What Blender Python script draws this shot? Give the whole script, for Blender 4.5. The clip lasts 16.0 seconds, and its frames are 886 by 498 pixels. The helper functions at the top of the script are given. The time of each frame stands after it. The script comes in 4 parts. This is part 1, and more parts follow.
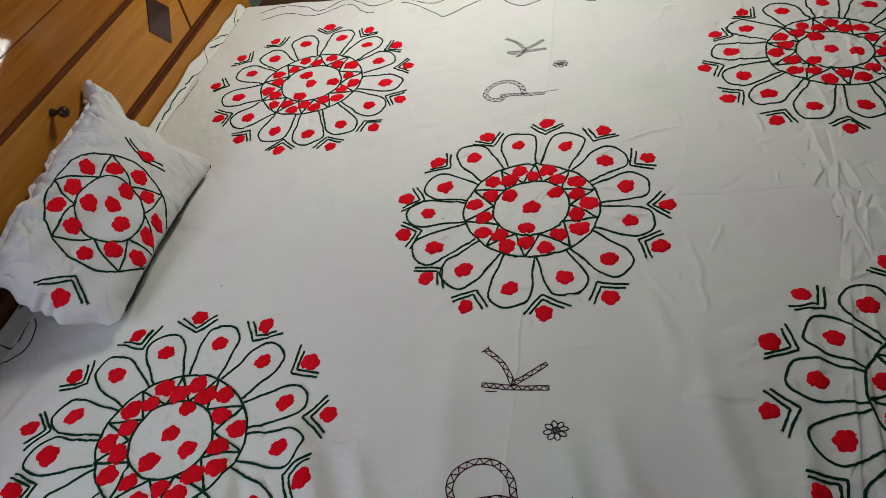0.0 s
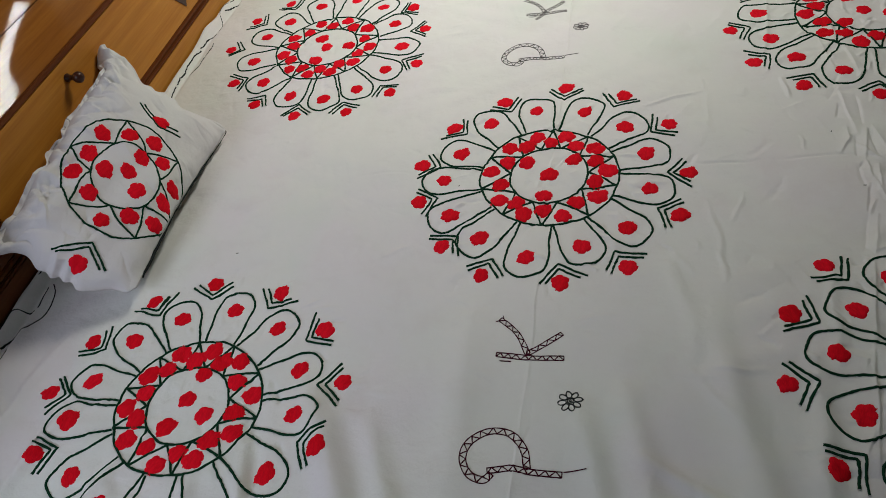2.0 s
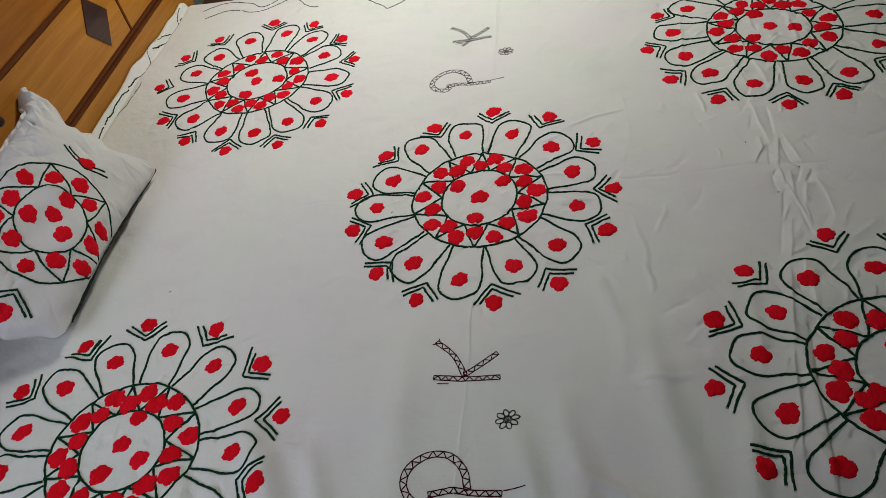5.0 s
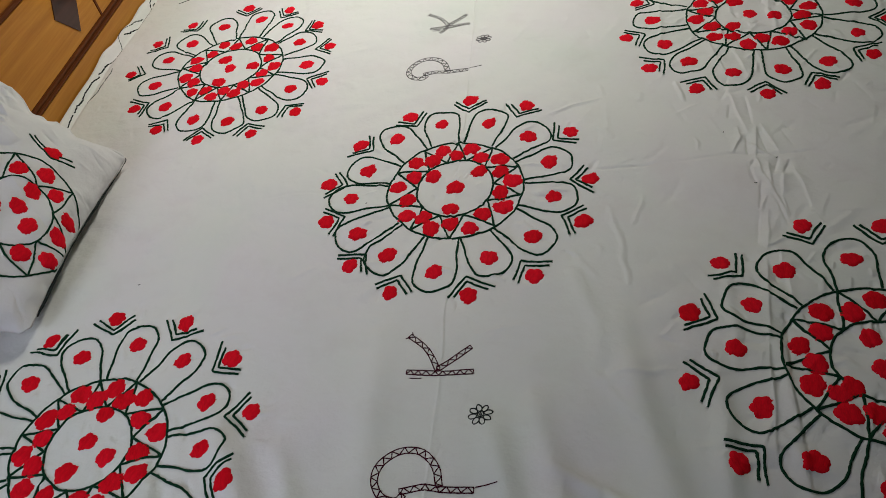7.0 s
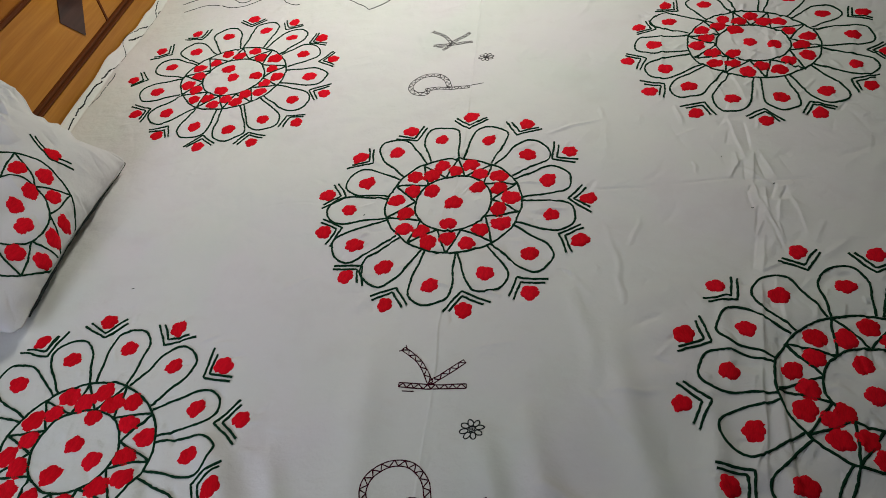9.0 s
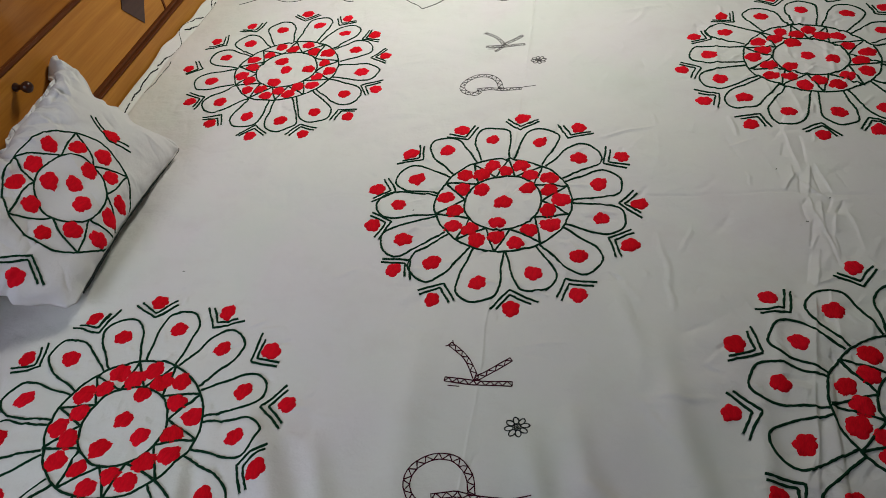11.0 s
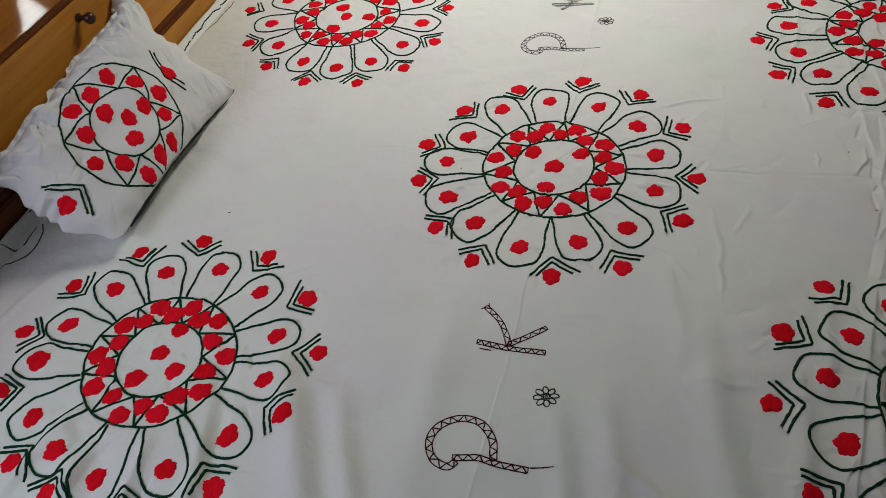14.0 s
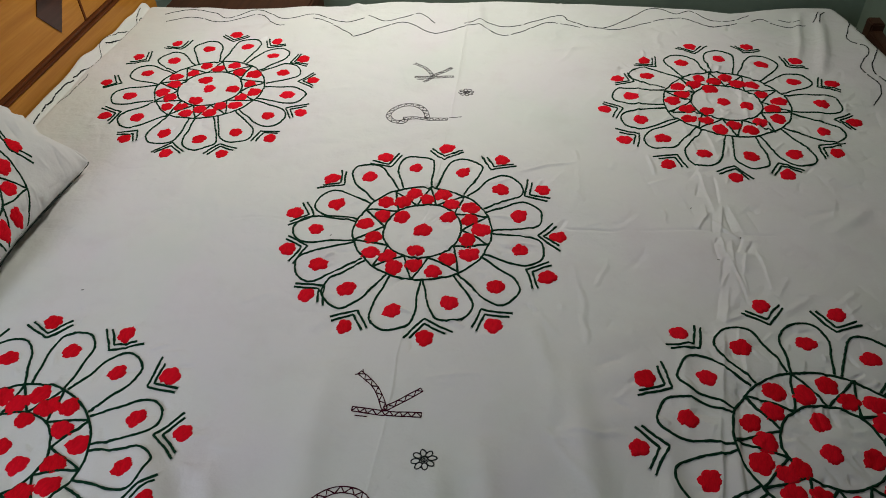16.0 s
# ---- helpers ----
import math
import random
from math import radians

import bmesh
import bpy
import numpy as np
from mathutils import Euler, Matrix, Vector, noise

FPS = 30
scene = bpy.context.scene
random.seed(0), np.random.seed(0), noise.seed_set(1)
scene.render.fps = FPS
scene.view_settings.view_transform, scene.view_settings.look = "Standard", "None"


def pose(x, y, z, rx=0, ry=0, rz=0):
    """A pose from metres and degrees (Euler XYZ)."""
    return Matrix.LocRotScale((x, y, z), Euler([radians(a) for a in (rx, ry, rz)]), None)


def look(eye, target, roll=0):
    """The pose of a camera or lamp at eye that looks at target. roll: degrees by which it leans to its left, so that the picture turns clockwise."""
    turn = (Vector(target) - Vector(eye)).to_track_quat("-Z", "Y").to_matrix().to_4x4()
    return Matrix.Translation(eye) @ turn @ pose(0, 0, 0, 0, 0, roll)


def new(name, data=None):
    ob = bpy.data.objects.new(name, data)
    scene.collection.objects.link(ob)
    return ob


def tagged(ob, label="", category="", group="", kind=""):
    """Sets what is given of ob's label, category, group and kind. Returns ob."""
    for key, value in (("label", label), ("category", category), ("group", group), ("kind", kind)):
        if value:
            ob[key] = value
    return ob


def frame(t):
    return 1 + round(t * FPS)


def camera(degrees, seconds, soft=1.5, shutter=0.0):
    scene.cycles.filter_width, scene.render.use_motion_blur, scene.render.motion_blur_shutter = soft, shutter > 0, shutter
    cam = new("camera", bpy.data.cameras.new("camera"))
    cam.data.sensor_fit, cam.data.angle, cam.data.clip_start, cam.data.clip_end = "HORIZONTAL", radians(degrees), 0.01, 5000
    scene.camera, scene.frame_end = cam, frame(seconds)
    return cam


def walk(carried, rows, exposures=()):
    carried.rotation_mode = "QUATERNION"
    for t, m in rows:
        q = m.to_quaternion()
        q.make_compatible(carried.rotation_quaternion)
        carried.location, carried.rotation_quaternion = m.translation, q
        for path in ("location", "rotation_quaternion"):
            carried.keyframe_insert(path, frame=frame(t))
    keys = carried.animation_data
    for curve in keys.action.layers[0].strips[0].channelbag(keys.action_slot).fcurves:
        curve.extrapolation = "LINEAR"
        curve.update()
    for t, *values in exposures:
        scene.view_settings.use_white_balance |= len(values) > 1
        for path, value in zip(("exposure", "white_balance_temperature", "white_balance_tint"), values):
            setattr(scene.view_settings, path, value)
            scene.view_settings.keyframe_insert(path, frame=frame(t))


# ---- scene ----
cam = camera(61.9, 16.0, soft=0.7, shutter=0.25)
PATH = [
    (0, (0.132, -1.039, 1.434), (-0.292, 0.344, 0.053), -12.6),
    (0.5, (0.131, -1.026, 1.429), (-0.302, 0.316, 0.011), -13.3),
    (0.8, (0.136, -1.025, 1.429), (-0.313, 0.294, -0.006), -13.6),
    (1, (0.133, -1.02, 1.423), (-0.306, 0.282, -0.031), -13.5),
    (1.5, (0.135, -1.019, 1.424), (-0.32, 0.283, -0.024), -13.8),
    (2, (0.137, -1.024, 1.429), (-0.34, 0.28, -0.01), -14.5),
    (2.5, (0.142, -1.024, 1.43), (-0.329, 0.29, -0.002), -15.0),
    (3, (0.148, -1.021, 1.429), (-0.286, 0.303, -0.006), -14.8),
    (3.5, (0.157, -1.021, 1.429), (-0.236, 0.335, 0.012), -14.3),
    (4, (0.162, -1.028, 1.431), (-0.19, 0.358, 0.033), -13.6),
    (6.5, (0.188, -1.018, 1.422), (-0.166, 0.322, -0.019), -13.7),
    (7, (0.19, -1.006, 1.418), (-0.128, 0.341, -0.025), -12.9),
    (7.5, (0.188, -1.01, 1.415), (-0.112, 0.36, -0.012), -11.2),
    (8, (0.192, -1.011, 1.414), (-0.107, 0.363, -0.008), -11.3),
    (8.5, (0.195, -1.011, 1.415), (-0.092, 0.37, -0.003), -10.8),
    (9, (0.186, -1.013, 1.413), (-0.115, 0.373, 0.003), -10.2),
    (11.5, (0.144, -1.034, 1.41), (-0.271, 0.347, 0.025), -8.9),
    (12, (0.148, -1.035, 1.408), (-0.335, 0.332, 0.031), -8.9),
    (12.5, (0.153, -1.026, 1.405), (-0.368, 0.323, 0.024), -9.4),
    (13, (0.154, -1.024, 1.403), (-0.382, 0.297, 0.001), -9.8),
    (13.5, (0.155, -1.017, 1.397), (-0.385, 0.272, -0.034), -9.8),
    (14, (0.16, -1.012, 1.392), (-0.343, 0.27, -0.059), -9.3),
    (14.5, (0.166, -1.009, 1.388), (-0.269, 0.31, -0.051), -7.6),
    (14.8, (0.178, -1.009, 1.387), (-0.222, 0.361, -0.015), -6.3),
    (15, (0.179, -1.011, 1.386), (-0.171, 0.394, 0.006), -4.8),
    (15.5, (0.183, -1.016, 1.382), (-0.092, 0.435, 0.034), -4.2),
    (16, (0.174, -1.02, 1.38), (-0.024, 0.458, 0.048), -2.2),
]
walk(cam, [(t, look(eye, target, roll)) for t, eye, target, roll in PATH])

# ---- world, lamps, exposure ----
world = bpy.data.worlds.new("world")
scene.world = world
world.use_nodes = True
bg = world.node_tree.nodes["Background"]
sky = world.node_tree.nodes.new("ShaderNodeTexSky")
sky.sky_type, sky.sun_disc, sky.sun_elevation, sky.sun_rotation = "NISHITA", False, radians(40), radians(200)
world.node_tree.links.new(sky.outputs["Color"], bg.inputs["Color"])
bg.inputs["Strength"].default_value = 0.07


def area_lamp(name, m, sx, sy, watts, colour, spread=180):
    data = bpy.data.lights.new(name, "AREA")
    data.shape, data.size, data.size_y, data.energy, data.color = "RECTANGLE", sx, sy, watts, colour
    data.spread = radians(spread)
    ob = new(name, data)
    ob.matrix_world = m
    return ob


# tube lamp high on the wall, and daylight coming in by the window opening
area_lamp("tube_lamp", look((-0.05, 1.02, 1.78), (-0.40, 0.75, 0.5)), 0.6, 0.06, 11.6, (1.0, 0.965, 0.885), 155)
area_lamp("window_daylight", look((-1.45, -1.97, 1.80), (-0.95, -0.6, 0.5)), 1.6, 0.9, 6.2, (0.78, 0.83, 1.0), 82)


# ---- materials ----
def material(name, rough=0.6, metal=0.0):
    m = bpy.data.materials.new(name)
    m.use_nodes = True
    nt = m.node_tree
    b = nt.nodes["Principled BSDF"]
    b.inputs["Roughness"].default_value = rough
    b.inputs["Metallic"].default_value = metal
    return m, nt, b


def node(nt, kind, **values):
    n = nt.nodes.new(kind)
    for key, value in values.items():
        n.inputs[key].default_value = value
    return n


def coords(nt, scale=(1, 1, 1), kind="Object"):
    c = nt.nodes.new("ShaderNodeTexCoord")
    mp = node(nt, "ShaderNodeMapping", Scale=scale)
    nt.links.new(c.outputs[kind], mp.inputs["Vector"])
    return mp.outputs["Vector"]


def ramp(nt, fac, stops):
    r = nt.nodes.new("ShaderNodeValToRGB")
    e = r.color_ramp.elements
    e[0].position, e[0].color = stops[0][0], (*stops[0][1], 1)
    e[1].position, e[1].color = stops[-1][0], (*stops[-1][1], 1)
    for p, c in stops[1:-1]:
        e.new(p).color = (*c, 1)
    nt.links.new(fac, r.inputs["Fac"])
    return r.outputs["Color"]


def mix(nt, fac, a, b, blend="MIX"):
    n = nt.nodes.new("ShaderNodeMix")
    n.data_type, n.blend_type = "RGBA", blend
    for socket, value in ((n.inputs[0], fac), (n.inputs[6], a), (n.inputs[7], b)):
        if isinstance(value, (int, float)):
            socket.default_value = value
        elif isinstance(value, tuple):
            socket.default_value = (*value, 1)
        else:
            nt.links.new(value, socket)
    return n.outputs[2]


def noise_fac(nt, vec, scale, detail=4.0, rough=0.6):
    n = node(nt, "ShaderNodeTexNoise", Scale=scale, Detail=detail, Roughness=rough)
    nt.links.new(vec, n.inputs["Vector"])
    return n.outputs["Fac"]


def bump(nt, b, height, strength, distance, normal=None):
    n = node(nt, "ShaderNodeBump", Strength=strength, Distance=distance)
    nt.links.new(height, n.inputs["Height"])
    if normal:
        nt.links.new(normal, n.inputs["Normal"])
    nt.links.new(n.outputs["Normal"], b.inputs["Normal"])
    return n.outputs["Normal"]


def cotton(name, base, stain, tint, pale):
    m, nt, b = material(name, 0.85)
    v = coords(nt)
    big = ramp(nt, noise_fac(nt, v, 2.6, 4), [(0.32, base), (0.68, tint)])
    blotch = ramp(nt, noise_fac(nt, coords(nt, (1.0, 0.7, 1.0)), 5.5, 3, 0.5), [(0.42, (0, 0, 0)), (0.66, (1, 1, 1))])
    big = mix(nt, blotch, big, pale)
    spots = ramp(nt, noise_fac(nt, v, 11.0, 6), [(0.52, (1, 1, 1)), (0.78, stain)])
    nt.links.new(mix(nt, 1.0, big, spots, "MULTIPLY"), b.inputs["Base Color"])
    b.inputs["Specular IOR Level"].default_value = 0.2
    soft = bump(nt, b, noise_fac(nt, v, 24.0, 7, 0.58), 0.6, 0.007)
    threads = noise_fac(nt, coords(nt, (170, 1100, 400)), 1.0, 2)
    across = noise_fac(nt, coords(nt, (1100, 170, 400)), 1.0, 2)
    weave = nt.nodes.new("ShaderNodeMath")
    nt.links.new(threads, weave.inputs[0])
    nt.links.new(across, weave.inputs[1])
    bump(nt, b, weave.outputs[0], 0.10, 0.0005, soft)
    return m


def thread(name, dark, light, rough=0.75):
    m, nt, b = material(name, rough)
    v = coords(nt)
    nt.links.new(ramp(nt, noise_fac(nt, v, 260.0, 3), [(0.3, dark), (0.7, light)]), b.inputs["Base Color"])
    b.inputs["Specular IOR Level"].default_value = 0.08
    bump(nt, b, noise_fac(nt, v, 900.0, 2), 0.5, 0.0006)
    return m


def red_silk(name):
    m, nt, b = material(name, 0.8)
    v = coords(nt, (700, 140, 300))
    info = nt.nodes.new("ShaderNodeObjectInfo")
    shade = ramp(nt, info.outputs["Random"], [(0.0, (0.80, 0.005, 0.016)), (1.0, (0.92, 0.008, 0.026))])
    fibre = ramp(nt, noise_fac(nt, v, 1.0, 3), [(0.25, (0.72, 0.7, 0.7)), (0.7, (1, 1, 1))])
    nt.links.new(mix(nt, 1.0, shade, fibre, "MULTIPLY"), b.inputs["Base Color"])
    b.inputs["Specular IOR Level"].default_value = 0.06
    bump(nt, b, noise_fac(nt, v, 1.0, 3), 0.6, 0.001)
    return m


def wood(name, dark, light, rough, grain=(30, 1.4, 30), coat=0.0, polish=0.08, gloss=0.32):
    m, nt, b = material(name, rough)
    v = coords(nt, grain)
    fine = noise_fac(nt, v, 2.0, 6, 0.65)
    broad = noise_fac(nt, coords(nt, (9, 0.7, 9)), 1.0, 3)
    a = ramp(nt, fine, [(0.3, dark), (0.68, light)])
    c = ramp(nt, broad, [(0.3, (0.72, 0.66, 0.6)), (0.72, (1.0, 1.0, 1.0))])
    nt.links.new(mix(nt, 1.0, a, c, "MULTIPLY"), b.inputs["Base Color"])
    b.inputs["Coat Weight"].default_value = coat
    b.inputs["Coat Roughness"].default_value = polish
    b.inputs["Specular IOR Level"].default_value = gloss
    wear = ramp(nt, noise_fac(nt, coords(nt), 12.0, 4), [(0.3, (rough * 0.92,) * 3), (0.75, (rough * 1.08,) * 3)])
    nt.links.new(wear, b.inputs["Roughness"])
    bump(nt, b, fine, 0.12, 0.001)
    return m


def paint(name, base, worn, rough=0.6):
    m, nt, b = material(name, rough)
    v = coords(nt)
    nt.links.new(ramp(nt, noise_fac(nt, v, 5.0, 8, 0.7), [(0.35, base), (0.75, worn)]), b.inputs["Base Color"])
    bump(nt, b, noise_fac(nt, v, 60.0, 5), 0.2, 0.002)
    return m


SHEET = cotton("white_cotton", (0.785, 0.775, 0.745), (0.95, 0.935, 0.93), (0.715, 0.745, 0.700), (0.765, 0.740, 0.742))
COVER = cotton("pillow_cotton", (0.72, 0.715, 0.71), (0.94, 0.93, 0.92), (0.68, 0.69, 0.68), (0.70, 0.685, 0.69))
GREEN = thread("green_thread", (0.002, 0.027, 0.012), (0.005, 0.044, 0.020))
MAROON = thread("maroon_thread", (0.03, 0.004, 0.010), (0.075, 0.010, 0.022))
BLACK = thread("black_thread", (0.010, 0.014, 0.014), (0.03, 0.04, 0.038))
GREY = thread("grey_thread", (0.030, 0.026, 0.028), (0.075, 0.066, 0.068))
RED = red_silk("red_thread")
OAK = wood("varnished_wood", (0.50, 0.200, 0.026), (0.68, 0.312, 0.048), 0.42, coat=0.12, gloss=0.16)
OAK_UPPER = wood("varnished_plank", (0.27, 0.088, 0.010), (0.42, 0.158, 0.020), 0.55, coat=0.13, polish=0.04, gloss=0.03)
# the plank's varnish is uneven and breaks up its reflections
ripple = OAK_UPPER.node_tree.nodes.new("ShaderNodeBump")
ripple.inputs["Strength"].default_value, ripple.inputs["Distance"].default_value = 0.45, 0.008
OAK_UPPER.node_tree.links.new(noise_fac(OAK_UPPER.node_tree, coords(OAK_UPPER.node_tree, (1.0, 0.4, 1.0)), 7.5, 0.5), ripple.inputs["Height"])
OAK_UPPER.node_tree.links.new(ripple.outputs["Normal"], OAK_UPPER.node_tree.nodes["Principled BSDF"].inputs["Coat Normal"])
# reddish wood, its colour darkened for the shadow at the pillow's near end
OAK_RED_SHADED = wood("reddish_wood_shaded", (0.12, 0.034, 0.009), (0.21, 0.064, 0.016), 0.42, coat=0.1, gloss=0.16)
MAHOGANY = wood("dark_inlay", (0.10, 0.026, 0.007), (0.20, 0.060, 0.015), 0.5, coat=0.03, gloss=0.1)
EBONY = wood("diamond_inlay", (0.035, 0.012, 0.009), (0.075, 0.026, 0.018), 0.4, coat=0.2)
RAIL = wood("bed_frame_wood", (0.05, 0.020, 0.010), (0.10, 0.04, 0.02), 0.5)
KNOB = wood("knob_lacquer", (0.03, 0.011, 0.008), (0.07, 0.024, 0.014), 0.34, coat=0.1)
WALL = paint("green_wall_paint", (0.265, 0.345, 0.265), (0.20, 0.265, 0.20))
CEIL = paint("ceiling_whitewash", (0.56, 0.55, 0.50), (0.48, 0.47, 0.43))
FLOOR = paint("cement_floor", (0.20, 0.18, 0.16), (0.14, 0.12, 0.11))
TICKING = cotton("mattress_ticking", (0.45, 0.30, 0.32), (0.9, 0.85, 0.85), (0.40, 0.26, 0.28), (0.46, 0.33, 0.34))


# ---- mesh helpers ----
def mesh_from(name, verts, faces, mat, smooth=True):
    me = bpy.data.meshes.new(name)
    me.from_pydata([tuple(map(float, v)) for v in verts], [], faces)
    me.materials.append(mat)
    if smooth:
        me.shade_smooth()
    return me


def part(name, me, parent=None, label="", m=None):
    ob = new(name, me)
    if parent is not None:
        ob.parent = parent
    if m is not None:
        ob.matrix_basis = m
    if label:
        tagged(ob, label)
    return ob


def box_mesh(name, x0, x1, y0, y1, z0, z1, mat, bevel=0.0):
    bm = bmesh.new()
    bmesh.ops.create_cube(bm, size=1.0)
    for v in bm.verts:
        v.co = ((x0 + x1) / 2 + v.co.x * (x1 - x0), (y0 + y1) / 2 + v.co.y * (y1 - y0), (z0 + z1) / 2 + v.co.z * (z1 - z0))
    if bevel:
        bmesh.ops.bevel(bm, geom=bm.edges[:], offset=bevel, segments=2, affect="EDGES")
    me = bpy.data.meshes.new(name)
    bm.to_mesh(me)
    bm.free()
    me.materials.append(mat)
    return me


# ---- the room ----
def wall(name, *dims, mat=WALL, label="green painted plaster wall", category="wall"):
    return tagged(part(name, box_mesh(name, *dims, mat)), label, category, kind="structure")


XN, XF, YN, YF, TOP = -2.4, 1.20, -2.0, 1.30, 2.75
wall("floor", XN - 0.1, XF + 0.1, YN - 0.1, YF + 0.1, -0.1, 0.0, mat=FLOOR, label="plain grey cement floor", category="floor")
wall("ceiling", XN - 0.1, XF + 0.1, YN - 0.1, YF + 0.1, TOP, TOP + 0.1, mat=CEIL, label="whitewashed plain ceiling", category="ceiling")
wall("wall_far", XN, XF, YF, YF + 0.1, 0.0, TOP)
wall("wall_foot", XF, XF + 0.1, YN, YF + 0.1, 0.0, TOP)
wall("wall_head", XN - 0.1, XN, YN, YF + 0.1, 0.0, TOP)
# wall behind the camera, with the window opening that lets the daylight in
wall("wall_near", -0.62, XF, YN - 0.1, YN, 0.0, TOP)
wall("wall_near_left", XN, -2.28, YN - 0.1, YN, 0.0, TOP)
wall("wall_near_sill", -2.28, -0.62, YN - 0.1, YN, 0.0, 0.85)
wall("wall_near_lintel", -2.28, -0.62, YN - 0.1, YN, 2.30, TOP)

# ---- the cloth's shape ----
Z0 = 0.5
# pleats and creases: from x, y to x, y, half width and height in metres
PLEATS = [
    (0.524, 0.232, 0.536, 0.094, 0.003, 0.0034), (0.551, 0.205, 0.548, 0.119, 0.003, -0.0034), (0.519, 0.182, 0.509, 0.141, 0.0035, -0.0026),
    (0.522, 0.119, 0.521, 0.072, 0.0035, 0.0026), (0.527, 0.095, 0.499, 0.045, 0.003, 0.0034), (0.532, 0.094, 0.524, 0.034, 0.0035, -0.0026),
    (0.554, 0.115, 0.536, 0.028, 0.003, 0.0034), (0.555, 0.108, 0.559, 0.043, 0.003, -0.0034), (0.562, 0.120, 0.579, 0.038, 0.003, 0.0034),
    (0.532, 0.025, 0.520, 0.004, 0.003, -0.0034), (0.522, 0.020, 0.524, -0.041, 0.003, -0.0034), (0.538, 0.028, 0.536, -0.021, 0.003, 0.0034),
]
PLEATS_NEAR = [
    (0.555, 0.019, 0.547, -0.051, 0.003, 0.0034), (0.574, 0.029, 0.556, -0.017, 0.003, -0.0043), (0.591, 0.021, 0.570, -0.019, 0.003, -0.0034),
    (0.570, -0.018, 0.557, -0.073, 0.003, 0.0034), (0.538, -0.014, 0.555, -0.131, 0.003, 0.0034), (0.532, -0.031, 0.515, -0.102, 0.003, -0.0034),
    (0.533, -0.070, 0.516, -0.107, 0.0035, 0.0026), (0.514, -0.106, 0.495, -0.183, 0.0035, -0.0026), (0.529, -0.102, 0.508, -0.193, 0.0035, 0.0026),
    (0.541, -0.060, 0.550, -0.145, 0.0035, -0.0026), (0.557, -0.073, 0.557, -0.122, 0.0035, 0.0026), (0.590, 0.009, 0.596, -0.111, 0.0035, 0.0021),
]
SEAM = [
    (0.008, 1.02, 0.012, 0.34, 0.0022, 0.0030), (0.012, 0.40, 0.0, -0.04, 0.0020, 0.0018), (0.0, -0.22, 0.001, -0.44, 0.0022, 0.0018), (0.001, -0.40, -0.01, -0.78, 0.0025, 0.0018),
]
PLEATS_ACROSS = [
    (0.505, -0.20, 0.475, -0.36, 0.005, 0.0035), (0.53, -0.21, 0.515, -0.34, 0.005, 0.003), (0.475, -0.34, 0.44, -0.56, 0.005, 0.0045), (0.505, -0.30, 0.475, -0.60, 0.005, -0.0035),
    (0.515, 0.42, 0.535, 0.26, 0.004, 0.003), (0.55, 0.40, 0.57, 0.26, 0.004, 0.003), (0.60, 0.36, 0.60, 0.26, 0.004, 0.0025),
]
CREASES = [
    (0.17, 0.19, 0.29, 0.235, 0.004, 0.0026), (0.29, 0.235, 0.285, 0.275, 0.004, 0.0022), (0.29, 0.24, 0.27, 0.07, 0.006, 0.0012), (0.43, 0.27, 0.44, 0.20, 0.004, 0.003),
    (0.28, -0.18, 0.29, -0.25, 0.004, 0.003), (0.27, -0.06, 0.29, -0.21, 0.005, 0.002),
    (-0.38, 0.012, -0.24, 0.012, 0.003, -0.0016), (0.25, 0.03, 0.37, 0.03, 0.003, -0.0022),
]
FINE_CREASES = [
    (0.36, 0.03, 0.66, 0.035, 0.003, -0.0014), (-0.28, -0.20, -0.23, -0.17, 0.005, 0.002), (0.24, -0.41, 0.34, -0.41, 0.005, 0.003), (-0.24, -0.47, -0.20, -0.475, 0.003, 0.0015),
    (0.44, 0.62, 0.40, 0.30, 0.005, 0.002), (0.56, 0.60, 0.55, 0.36, 0.005, 0.0035), (0.665, 0.55, 0.66, 0.40, 0.005, 0.003), (0.62, 0.68, 0.60, 0.62, 0.005, 0.003),
    (0.20, 0.72, 0.34, 0.75, 0.008, 0.003), (0.30, 0.80, 0.40, 0.82, 0.008, 0.003), (-0.30, 0.40, -0.24, 0.36, 0.008, 0.002), (-0.30, 0.50, -0.22, 0.52, 0.008, 0.002),
]
GATHERED_FOLDS = [
    (-0.70, -0.48, -0.80, -0.80, 0.013, 0.008), (-0.60, -0.60, -0.66, -0.82, 0.011, 0.008), (-0.55, -0.66, -0.58, -0.84, 0.010, 0.008), (-0.48, -0.62, -0.47, -0.84, 0.011, 0.008),
    (-0.41, -0.56, -0.36, -0.82, 0.013, 0.009), (-0.80, -0.36, -0.88, -0.70, 0.013, 0.008), (0.40, -0.36, 0.38, -0.75, 0.016, 0.006), (0.20, -0.20, 0.24, -0.40, 0.014, 0.004),
    (-0.44, -0.44, -0.30, -0.80, 0.016, -0.006), (-0.66, -0.30, -0.74, -0.46, 0.010, 0.004), (0.48, -0.28, 0.46, -0.70, 0.012, 0.004), (0.44, -0.20, 0.42, -0.42, 0.010, 0.003),
]
